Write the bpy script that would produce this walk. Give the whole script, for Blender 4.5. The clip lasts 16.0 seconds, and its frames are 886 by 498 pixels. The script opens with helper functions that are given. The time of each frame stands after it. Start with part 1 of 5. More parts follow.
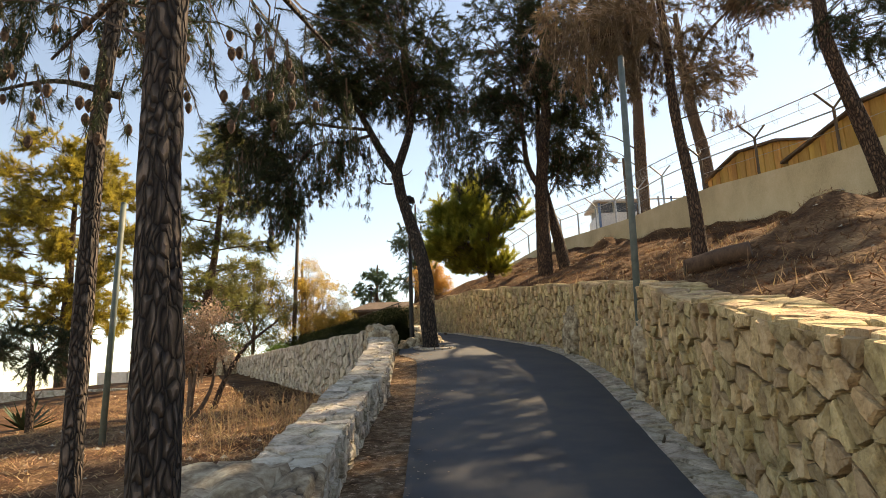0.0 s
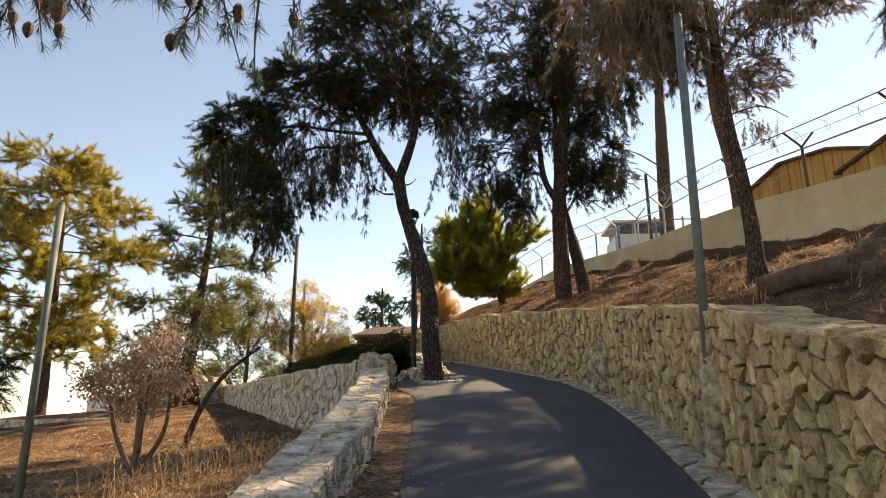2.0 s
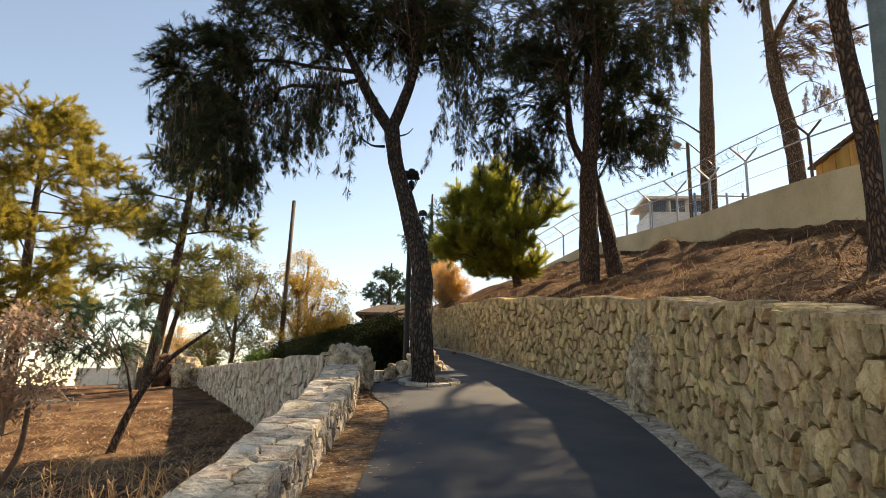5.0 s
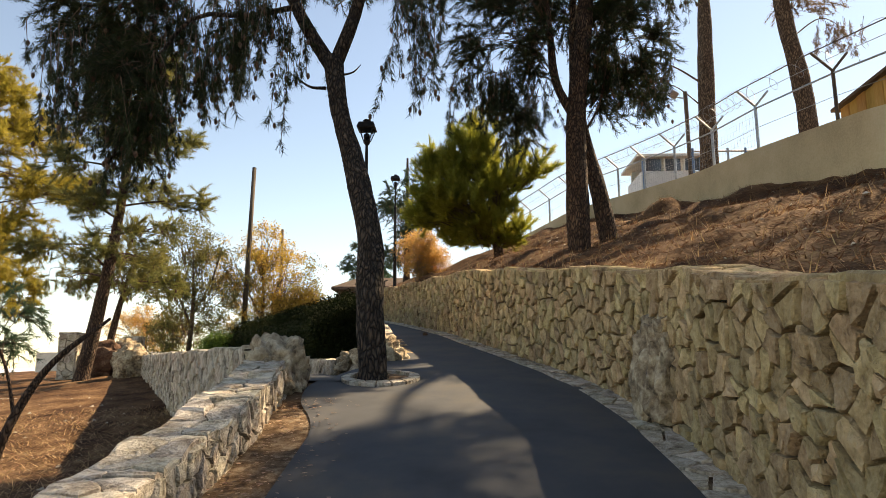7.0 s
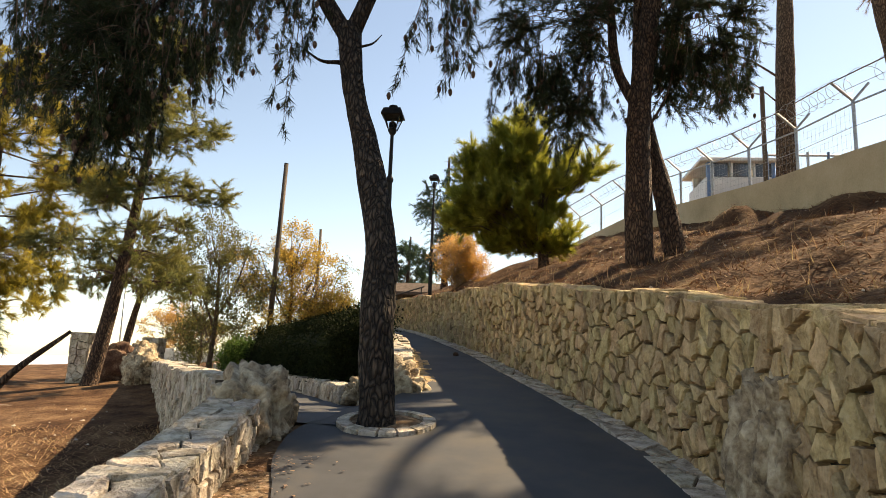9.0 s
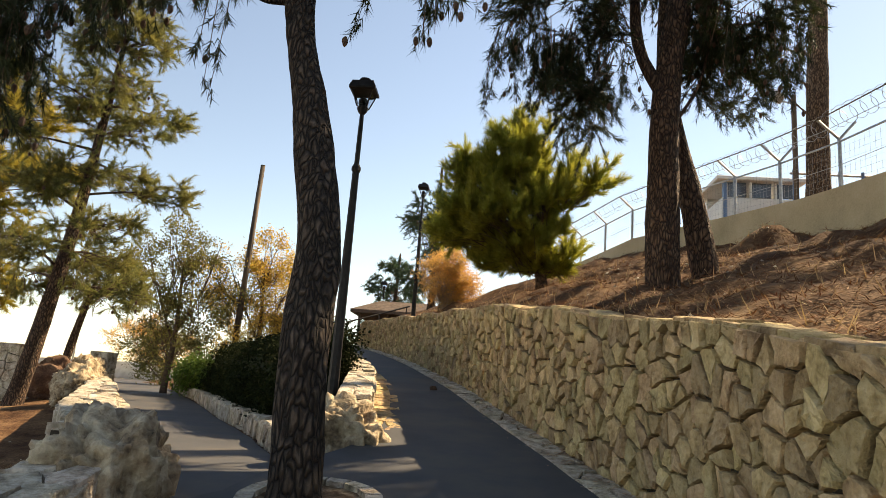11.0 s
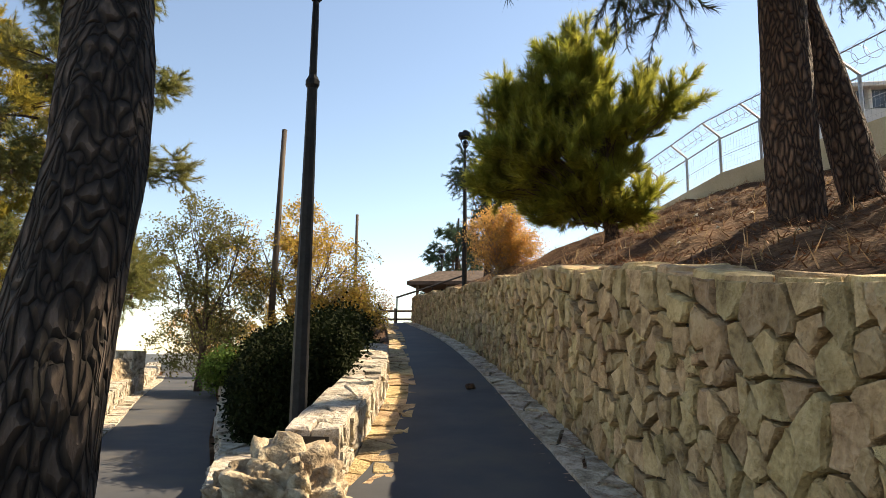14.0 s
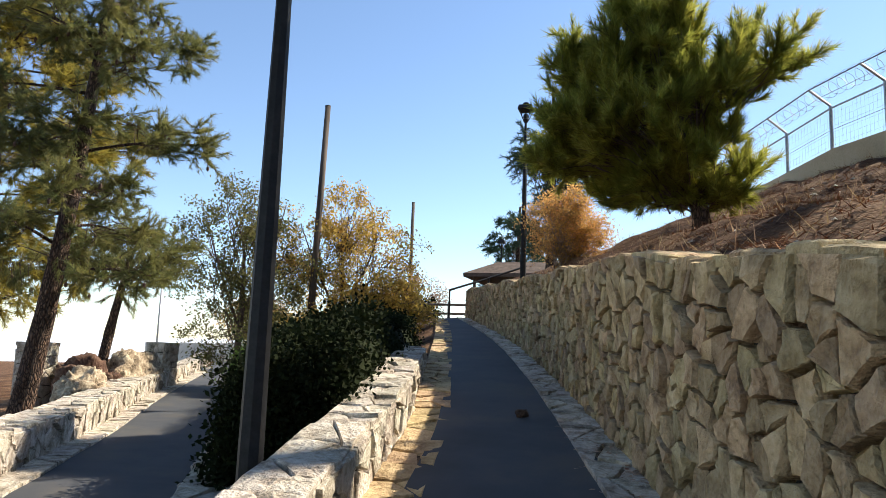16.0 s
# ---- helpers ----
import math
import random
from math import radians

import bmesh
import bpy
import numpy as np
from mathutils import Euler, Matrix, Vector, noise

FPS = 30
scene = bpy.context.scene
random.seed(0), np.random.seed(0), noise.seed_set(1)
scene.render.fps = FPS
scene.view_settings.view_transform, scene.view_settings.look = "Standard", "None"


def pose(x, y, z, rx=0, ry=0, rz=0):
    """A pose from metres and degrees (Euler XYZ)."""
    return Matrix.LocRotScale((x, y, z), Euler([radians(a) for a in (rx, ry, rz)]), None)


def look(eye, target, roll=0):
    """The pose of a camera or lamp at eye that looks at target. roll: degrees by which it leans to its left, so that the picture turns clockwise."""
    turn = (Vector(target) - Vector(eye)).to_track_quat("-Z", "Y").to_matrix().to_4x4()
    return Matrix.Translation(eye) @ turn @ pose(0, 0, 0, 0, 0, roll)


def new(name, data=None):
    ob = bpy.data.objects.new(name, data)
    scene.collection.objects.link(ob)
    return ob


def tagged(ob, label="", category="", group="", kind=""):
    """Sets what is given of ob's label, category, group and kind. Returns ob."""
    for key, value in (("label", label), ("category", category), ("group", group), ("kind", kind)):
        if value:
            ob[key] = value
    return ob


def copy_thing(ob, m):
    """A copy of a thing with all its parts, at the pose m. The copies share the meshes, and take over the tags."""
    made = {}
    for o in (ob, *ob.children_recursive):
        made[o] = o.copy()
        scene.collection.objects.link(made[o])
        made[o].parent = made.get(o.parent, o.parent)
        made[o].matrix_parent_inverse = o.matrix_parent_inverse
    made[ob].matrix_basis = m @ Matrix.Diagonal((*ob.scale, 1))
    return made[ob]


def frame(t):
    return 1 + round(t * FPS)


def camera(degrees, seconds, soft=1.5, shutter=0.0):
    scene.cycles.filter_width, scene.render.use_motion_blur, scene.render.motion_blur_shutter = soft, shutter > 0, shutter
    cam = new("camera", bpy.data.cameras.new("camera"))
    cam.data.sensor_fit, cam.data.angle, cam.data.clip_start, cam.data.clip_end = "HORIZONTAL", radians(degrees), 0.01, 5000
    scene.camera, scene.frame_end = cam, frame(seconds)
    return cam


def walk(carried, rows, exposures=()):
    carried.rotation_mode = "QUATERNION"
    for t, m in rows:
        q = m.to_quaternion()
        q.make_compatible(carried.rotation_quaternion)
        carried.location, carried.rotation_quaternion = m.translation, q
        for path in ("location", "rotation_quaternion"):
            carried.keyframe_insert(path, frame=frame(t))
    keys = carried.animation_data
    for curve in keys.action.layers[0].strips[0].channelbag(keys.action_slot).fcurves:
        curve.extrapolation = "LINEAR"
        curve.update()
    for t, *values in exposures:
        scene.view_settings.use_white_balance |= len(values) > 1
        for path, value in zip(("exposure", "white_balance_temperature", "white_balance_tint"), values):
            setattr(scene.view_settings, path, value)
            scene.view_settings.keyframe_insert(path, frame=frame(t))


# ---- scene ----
cam = camera(65.8, 16.0, soft=0.8)
PATH = [
    (0, (-0.899, 1.312, 0.569), (-0.915, 3.268, 0.989), -1.8),
    (0.5, (-0.984, 1.789, 0.627), (-1.086, 3.719, 1.144), 3.5),
    (1, (-0.998, 2.162, 0.737), (-1.068, 4.078, 1.305), 0.8),
    (1.5, (-0.949, 2.643, 0.757), (-1.069, 4.536, 1.39), 1.3),
    (2, (-0.865, 3.284, 0.85), (-0.905, 5.222, 1.341), -1.0),
    (2.5, (-0.801, 3.739, 0.917), (-0.769, 5.694, 1.336), -1.9),
    (3, (-0.783, 4.216, 1.009), (-0.816, 6.168, 1.447), 1.8),
    (3.5, (-0.636, 4.874, 1.057), (-0.592, 6.839, 1.426), -0.4),
    (4, (-0.636, 5.271, 1.214), (-0.715, 7.223, 1.644), 0.7),
    (6.5, (-0.348, 8.032, 1.637), (-0.444, 9.99, 2.033), 1.5),
    (7, (-0.236, 8.509, 1.782), (-0.297, 10.478, 2.126), -0.2),
    (7.5, (-0.166, 9.049, 1.836), (-0.175, 11.001, 2.27), 2.4),
    (8, (-0.152, 9.483, 1.934), (-0.188, 11.426, 2.405), 0.9),
    (8.5, (-0.129, 9.878, 2.078), (-0.301, 11.839, 2.431), 1.3),
    (11, (-0.083, 12.469, 2.429), (-0.266, 14.417, 2.843), 4.4),
    (11.5, (-0.011, 13.029, 2.541), (-0.139, 14.95, 3.083), -0.0),
    (12, (0.046, 13.472, 2.643), (-0.209, 15.405, 3.091), 0.5),
    (12.5, (0.132, 13.893, 2.668), (-0.143, 15.841, 3.031), 1.8),
    (13, (0.179, 14.344, 2.704), (-0.226, 16.277, 3.015), -0.2),
    (13.5, (0.12, 14.948, 2.783), (-0.357, 16.868, 3.075), 0.5),
    (14, (0.153, 15.376, 2.845), (-0.234, 17.314, 3.155), 0.7),
    (14.5, (0.133, 15.854, 2.932), (-0.406, 17.746, 3.289), 1.4),
    (15, (0.072, 16.411, 3.007), (-0.346, 18.331, 3.38), 1.2),
    (15.5, (0.006, 16.85, 2.998), (-0.567, 18.75, 3.243), 2.0),
    (16, (-0.064, 17.309, 3.05), (-0.63, 19.206, 3.332), 2.1),
]
walk(cam, [(t, look(eye, target, roll)) for t, eye, target, roll in PATH], exposures=[(0, 1.25, 10400, 14), (3, 1.16, 9900, 13), (8.5, 1.12, 9700, 13), (11, 1.14, 9900, 13), (13.5, 1.08, 8800, 12), (14.6, 1.02, 7700, 10), (15.2, 0.96, 7000, 9), (16, 0.92, 6650, 9)])

# ---- light ----
SUN_AZ, SUN_EL = 48.0, 42.0
world = bpy.data.worlds.new("sky")
scene.world = world
world.use_nodes = True
wn = world.node_tree.nodes
wsky = wn.new("ShaderNodeTexSky")
wsky.sky_type = "NISHITA"
wsky.sun_disc = False
wsky.sun_elevation, wsky.sun_rotation = radians(SUN_EL), radians(SUN_AZ)
wsky.air_density, wsky.dust_density, wsky.altitude = 1.0, 0.15, 700
wsky.ozone_density = 2.6
wn["Background"].inputs["Strength"].default_value = 0.125
world.node_tree.links.new(wsky.outputs[0], wn["Background"].inputs["Color"])
sun_data = bpy.data.lights.new("sun", "SUN")
sun_data.energy, sun_data.angle, sun_data.color = 5.0, radians(0.55), (1.0, 0.93, 0.80)
sun = new("sun", sun_data)
sx, sy = math.sin(radians(SUN_AZ)), math.cos(radians(SUN_AZ))
sun.matrix_world = look((40 * sx, 40 * sy, 40 * math.tan(radians(SUN_EL))), (0, 0, 0))

# ---- materials ----


def mat(name, ramp, scale=6.0, rough=0.85, metal=0.0, bump=0.3, fine=60.0, dist=0.02, vary=0.0, island=False, stretch=(1, 1, 1), detail=6.0, spec=0.4, trans=0.0):
    """Noise-driven surface: ramp = [(pos, rgb), ...]; fine = scale of the grain; vary = light and dark from piece to piece."""
    m = bpy.data.materials.new(name)
    m.use_nodes = True
    nt = m.node_tree
    n, l = nt.nodes, nt.links
    b = n["Principled BSDF"]
    b.inputs["Roughness"].default_value = rough
    b.inputs["Metallic"].default_value = metal
    b.inputs["Specular IOR Level"].default_value = spec
    tc = n.new("ShaderNodeTexCoord")
    mp = n.new("ShaderNodeMapping")
    mp.inputs["Scale"].default_value = stretch
    l.new(tc.outputs["Object"], mp.inputs["Vector"])
    nz = n.new("ShaderNodeTexNoise")
    nz.inputs["Scale"].default_value, nz.inputs["Detail"].default_value, nz.inputs["Roughness"].default_value = scale, detail, 0.62
    l.new(mp.outputs[0], nz.inputs["Vector"])
    fn = n.new("ShaderNodeTexNoise")
    fn.inputs["Scale"].default_value, fn.inputs["Detail"].default_value = fine, 4.0
    l.new(mp.outputs[0], fn.inputs["Vector"])
    mixv = n.new("ShaderNodeMath")
    mixv.operation = "MULTIPLY_ADD"
    mixv.inputs[1].default_value = 0.35
    l.new(fn.outputs["Fac"], mixv.inputs[0])
    sub = n.new("ShaderNodeMath")
    sub.operation = "MULTIPLY_ADD"
    sub.inputs[1].default_value, sub.inputs[2].default_value = 1.0, -0.17
    l.new(nz.outputs["Fac"], sub.inputs[0])
    l.new(sub.outputs[0], mixv.inputs[2])
    cr = n.new("ShaderNodeValToRGB")
    while len(cr.color_ramp.elements) < len(ramp):
        cr.color_ramp.elements.new(0.5)
    for e, (p, c) in zip(cr.color_ramp.elements, ramp):
        e.position, e.color = p, (*c, 1)
    l.new(mixv.outputs[0], cr.inputs["Fac"])
    col = cr.outputs["Color"]
    if vary:
        hs = n.new("ShaderNodeHueSaturation")
        src = n.new("ShaderNodeNewGeometry") if island else n.new("ShaderNodeObjectInfo")
        rnd = src.outputs["Random Per Island" if island else "Random"]
        mr = n.new("ShaderNodeMapRange")
        mr.inputs["To Min"].default_value, mr.inputs["To Max"].default_value = 1 - vary, 1 + vary
        l.new(rnd, mr.inputs["Value"])
        l.new(mr.outputs[0], hs.inputs["Value"])
        ms = n.new("ShaderNodeMapRange")
        ms.inputs["To Min"].default_value, ms.inputs["To Max"].default_value = 0.478, 0.505
        mul = n.new("ShaderNodeMath")
        mul.operation = "FRACT"
        k = n.new("ShaderNodeMath")
        k.operation = "MULTIPLY"
        k.inputs[1].default_value = 7.31
        l.new(rnd, k.inputs[0])
        l.new(k.outputs[0], mul.inputs[0])
        l.new(mul.outputs[0], ms.inputs["Value"])
        l.new(ms.outputs[0], hs.inputs["Hue"])
        l.new(col, hs.inputs["Color"])
        col = hs.outputs["Color"]
    l.new(col, b.inputs["Base Color"])
    if bump:
        bp = n.new("ShaderNodeBump")
        bp.inputs["Strength"].default_value, bp.inputs["Distance"].default_value = bump, dist
        l.new(mixv.outputs[0], bp.inputs["Height"])
        l.new(bp.outputs[0], b.inputs["Normal"])
    if trans:
        b.inputs["Subsurface Weight"].default_value = 0.0
        tr = n.new("ShaderNodeBsdfTranslucent")
        mx = n.new("ShaderNodeMixShader")
        mx.inputs[0].default_value = trans
        l.new(col, tr.inputs["Color"])
        l.new(b.outputs[0], mx.inputs[1])
        l.new(tr.outputs[0], mx.inputs[2])
        l.new(mx.outputs[0], n["Material Output"].inputs["Surface"])
    return m


def bark_mat(name, dark, light, plate=9.0, depth=0.03):
    """Pine bark: tall plates split by dark furrows."""
    m = mat(name, [(0.25, dark), (0.7, light)], scale=14, rough=0.95, bump=0, stretch=(1, 1, 0.35))
    n, l = m.node_tree.nodes, m.node_tree.links
    b = n["Principled BSDF"]
    tc = n.new("ShaderNodeTexCoord")
    mp = n.new("ShaderNodeMapping")
    mp.inputs["Scale"].default_value = (1, 1, 0.34)
    l.new(tc.outputs["Object"], mp.inputs["Vector"])
    wz = n.new("ShaderNodeTexNoise")
    wz.inputs["Scale"].default_value = 8.0
    l.new(mp.outputs[0], wz.inputs["Vector"])
    add = n.new("ShaderNodeMixRGB")
    add.blend_type = "ADD"
    add.inputs[0].default_value = 0.13
    l.new(mp.outputs[0], add.inputs[1])
    l.new(wz.outputs["Color"], add.inputs[2])
    vo = n.new("ShaderNodeTexVoronoi")
    vo.feature = "DISTANCE_TO_EDGE"
    vo.inputs["Scale"].default_value = plate
    l.new(add.outputs[0], vo.inputs["Vector"])
    mr = n.new("ShaderNodeMapRange")
    mr.inputs["From Max"].default_value = 0.3
    l.new(vo.outputs["Distance"], mr.inputs["Value"])
    mx = n.new("ShaderNodeMixRGB")
    mx.blend_type = "MIX"
    mx.inputs[1].default_value = (*[c * 0.25 for c in dark], 1)
    l.new(mr.outputs[0], mx.inputs[0])
    l.new(b.inputs["Base Color"].links[0].from_socket, mx.inputs[2])
    l.new(mx.outputs[0], b.inputs["Base Color"])
    fine = n.new("ShaderNodeTexNoise")
    fine.inputs["Scale"].default_value, fine.inputs["Detail"].default_value = 40.0, 5.0
    l.new(mp.outputs[0], fine.inputs["Vector"])
    ma = n.new("ShaderNodeMath")
    ma.operation = "MULTIPLY_ADD"
    ma.inputs[1].default_value = 0.4
    l.new(fine.outputs["Fac"], ma.inputs[0])
    l.new(mr.outputs[0], ma.inputs[2])
    bp = n.new("ShaderNodeBump")
    bp.inputs["Strength"].default_value, bp.inputs["Distance"].default_value = 1.0, depth
    l.new(ma.outputs[0], bp.inputs["Height"])
    l.new(bp.outputs[0], b.inputs["Normal"])
    return m


STONE = [(0.25, (0.20, 0.135, 0.065)), (0.42, (0.38, 0.275, 0.135)), (0.58, (0.53, 0.40, 0.21)), (0.8, (0.64, 0.515, 0.31))]
M_STONE = mat("limestone", STONE, scale=7, fine=38, bump=1.0, dist=0.06, vary=0.26, rough=0.9)
M_STONE_J = mat("limestone_joined", STONE, scale=7, fine=38, bump=1.0, dist=0.06, vary=0.26, island=True, rough=0.9)
PALE = [(0.28, (0.15, 0.12, 0.085)), (0.44, (0.38, 0.325, 0.24)), (0.6, (0.58, 0.52, 0.42)), (0.85, (0.70, 0.65, 0.55))]
M_PALE = mat("pale_limestone", PALE, scale=7, fine=38, bump=1.0, dist=0.06, vary=0.18, rough=0.9)
M_PALE_J = mat("pale_limestone_joined", PALE, scale=7, fine=38, bump=1.0, dist=0.06, vary=0.18, island=True, rough=0.9)
M_ROCK = mat("weathered_rock", [(0.3, (0.07, 0.05, 0.035)), (0.46, (0.29, 0.215, 0.14)), (0.65, (0.55, 0.46, 0.33))], scale=5, fine=22, bump=1.0, dist=0.06, rough=0.95)
M_REDROCK = mat("rusty_rock", [(0.25, (0.03, 0.016, 0.01)), (0.5, (0.11, 0.055, 0.035)), (0.75, (0.24, 0.16, 0.11))], scale=3, fine=25, bump=1.0, dist=0.05, rough=0.95)
M_MORTAR = mat("mortar", [(0.3, (0.028, 0.022, 0.016)), (0.7, (0.085, 0.068, 0.05))], scale=9, bump=0.5, rough=0.95)
M_ASPHALT = mat("asphalt", [(0.25, (0.036, 0.038, 0.042)), (0.5, (0.056, 0.058, 0.064)), (0.75, (0.095, 0.083, 0.07))], scale=1.2, fine=180, bump=0.25, dist=0.006, rough=0.82)
M_DIRT = mat("dry_earth", [(0.3, (0.034, 0.016, 0.01)), (0.48, (0.10, 0.052, 0.029)), (0.62, (0.19, 0.11, 0.062)), (0.82, (0.38, 0.26, 0.15))], scale=1.3, fine=22, bump=1.0, dist=0.09, rough=1.0, detail=9, spec=0.1)
M_LITTER = mat("leaf_litter", [(0.3, (0.06, 0.035, 0.02)), (0.5, (0.16, 0.10, 0.06)), (0.7, (0.33, 0.25, 0.17))], scale=9, fine=70, bump=0.8, dist=0.02, rough=1.0, spec=0.1)
M_STRAW = mat("dry_grass", [(0.3, (0.30, 0.19, 0.09)), (0.7, (0.55, 0.40, 0.22))], scale=3, bump=0, vary=0.3, island=True, rough=0.9, trans=0.3)
M_NEEDLEFALL = mat("fallen_needles", [(0.3, (0.16, 0.075, 0.035)), (0.7, (0.36, 0.20, 0.10))], scale=3, bump=0, vary=0.3, island=True, rough=0.9)
M_BARK = bark_mat("pine_bark", (0.06, 0.042, 0.035), (0.20, 0.152, 0.125), plate=30, depth=0.04)
M_BARKRING = bark_mat("scaly_bark", (0.04, 0.028, 0.022), (0.15, 0.11, 0.086), plate=21, depth=0.05)
M_BARK2 = bark_mat("brown_bark", (0.09, 0.05, 0.035), (0.24, 0.15, 0.10), plate=24, depth=0.035)
M_BARK3 = bark_mat("warm_bark", (0.15, 0.09, 0.06), (0.36, 0.25, 0.17), plate=24, depth=0.025)
M_TWIG = mat("twigs", [(0.3, (0.06, 0.04, 0.03)), (0.7, (0.16, 0.11, 0.08))], scale=12, bump=0.3, rough=0.95)
M_PALETWIG = mat("dry_twigs", [(0.3, (0.22, 0.15, 0.10)), (0.7, (0.45, 0.34, 0.25))], scale=12, bump=0.3, rough=0.95)
M_CONE = mat("pine_cone", [(0.3, (0.05, 0.03, 0.02)), (0.7, (0.15, 0.09, 0.06))], scale=40, bump=0.8, rough=0.9)


def leaf_mat(name, a, b, trans=0.35):
    return mat(name, [(0.3, a), (0.7, b)], scale=1.5, bump=0, vary=0.35, island=True, rough=0.6, trans=trans, spec=0.3)


M_PINE = leaf_mat("pine_needles", (0.016, 0.025, 0.012), (0.045, 0.062, 0.022), 0.25)
M_PINEBLUE = leaf_mat("blue_green_needles", (0.030, 0.060, 0.035), (0.07, 0.12, 0.07))
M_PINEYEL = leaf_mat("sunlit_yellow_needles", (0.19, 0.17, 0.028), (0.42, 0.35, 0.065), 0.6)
M_PINEGRN = leaf_mat("fresh_green_needles", (0.17, 0.21, 0.035), (0.46, 0.45, 0.085), 0.68)
M_PINEOLIVE = leaf_mat("olive_needles", (0.085, 0.115, 0.045), (0.30, 0.28, 0.085), 0.55)
M_DRYNEEDLE = leaf_mat("dry_needles", (0.12, 0.085, 0.05), (0.26, 0.19, 0.11), 0.4)
# Near-black leaf colour and low gloss paint in the hedge's shaded side.
M_HEDGE_SHADED = leaf_mat("shaded_hedge_leaves", (0.006, 0.010, 0.004), (0.020, 0.028, 0.009), 0.08)
M_HEDGE_SHADED.node_tree.nodes["Principled BSDF"].inputs["Specular IOR Level"].default_value = 0.08
M_HEDGE_SHADED.node_tree.nodes["Principled BSDF"].inputs["Roughness"].default_value = 0.9
M_YELLEAF = leaf_mat("autumn_leaves", (0.36, 0.25, 0.045), (0.60, 0.44, 0.10), 0.6)
M_OLIVELEAF = leaf_mat("olive_green_leaves", (0.09, 0.10, 0.03), (0.24, 0.22, 0.07), 0.45)
M_ORANGELEAF = leaf_mat("orange_leaves", (0.46, 0.28, 0.07), (0.70, 0.46, 0.16), 0.6)
M_BROWNLEAF = leaf_mat("withered_leaves", (0.30, 0.19, 0.12), (0.52, 0.38, 0.26), 0.4)
M_BRIGHTLEAF = leaf_mat("light_green_leaves", (0.08, 0.16, 0.03), (0.17, 0.27, 0.06), 0.45)
M_BLACKMETAL = mat("black_painted_metal", [(0.3, (0.010, 0.010, 0.011)), (0.7, (0.022, 0.022, 0.024))], scale=14, bump=0.1, rough=0.6, spec=0.25)
M_POLE = mat("grey_green_painted_steel", [(0.3, (0.075, 0.10, 0.095)), (0.7, (0.14, 0.17, 0.16))], scale=9, bump=0.15, rough=0.55, spec=0.5)
M_GREENPOLE = mat("green_painted_steel", [(0.3, (0.05, 0.09, 0.07)), (0.7, (0.16, 0.17, 0.15))], scale=4, bump=0.15, rough=0.6)
M_STEEL = mat("galvanised_steel", [(0.3, (0.30, 0.31, 0.32)), (0.7, (0.50, 0.51, 0.52))], scale=18, bump=0.1, rough=0.45, metal=0.7)
M_POSTWOOD = mat("weathered_wood", [(0.3, (0.06, 0.045, 0.035)), (0.7, (0.16, 0.12, 0.09))], scale=6, fine=40, stretch=(1, 1, 0.1), bump=0.4, rough=0.9)
M_PLASTER = mat("beige_plaster", [(0.25, (0.42, 0.34, 0.215)), (0.5, (0.58, 0.48, 0.31)), (0.75, (0.68, 0.58, 0.41))], scale=0.9, fine=30, bump=0.35, dist=0.02, rough=0.92, detail=8)
M_PLANK = mat("honey_wood_planks", [(0.25, (0.30, 0.17, 0.04)), (0.5, (0.52, 0.32, 0.085)), (0.75, (0.64, 0.43, 0.15))], scale=3, fine=50, stretch=(1, 1, 0.12), bump=0.3, vary=0.18, rough=0.75)
M_ROOF = mat("brown_felt_roof", [(0.3, (0.07, 0.045, 0.03)), (0.7, (0.16, 0.11, 0.08))], scale=5, bump=0.3, rough=0.9)
M_WHITEPAINT = mat("white_painted_panel", [(0.3, (0.60, 0.60, 0.58)), (0.7, (0.76, 0.76, 0.74))], scale=3, bump=0.1, rough=0.6)
M_BLUEPAINT = mat("blue_painted_steel", [(0.3, (0.09, 0.18, 0.34)), (0.7, (0.14, 0.25, 0.42))], scale=5, bump=0.1, rough=0.5)
M_DARKGLASS = mat("dark_window_glass", [(0.3, (0.05, 0.07, 0.09)), (0.7, (0.08, 0.10, 0.13))], scale=2, bump=0, rough=0.08, spec=0.8)
M_LOG = mat("log_bark", [(0.3, (0.05, 0.03, 0.02)), (0.7, (0.15, 0.09, 0.06))], scale=8, stretch=(1, 1, 0.3), bump=0.9, rough=0.95)
M_PALEWALL = mat("sunlit_white_stone", [(0.3, (0.62, 0.57, 0.48)), (0.7, (0.78, 0.74, 0.66))], scale=4, bump=0.4, rough=0.9)

M_GLASS = bpy.data.materials.new("lantern_glass")
M_GLASS.use_nodes = True
gb = M_GLASS.node_tree.nodes["Principled BSDF"]
gb.inputs["Base Color"].default_value = (0.93, 0.95, 0.95, 1)
gb.inputs["Roughness"].default_value = 0.08
gb.inputs["Transmission Weight"].default_value = 1.0
gb.inputs["IOR"].default_value = 1.1

# Emission stands in for bright air in the distance; nothing there is a lamp.
M_HAZE_GLOW = bpy.data.materials.new("far_haze_glow")
M_HAZE_GLOW.use_nodes = True
hb = M_HAZE_GLOW.node_tree.nodes["Principled BSDF"]
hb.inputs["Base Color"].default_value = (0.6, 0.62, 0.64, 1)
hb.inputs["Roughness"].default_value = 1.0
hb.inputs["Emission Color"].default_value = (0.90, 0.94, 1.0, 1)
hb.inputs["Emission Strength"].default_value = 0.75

# ---- mesh building ----
rng = random.Random(11)


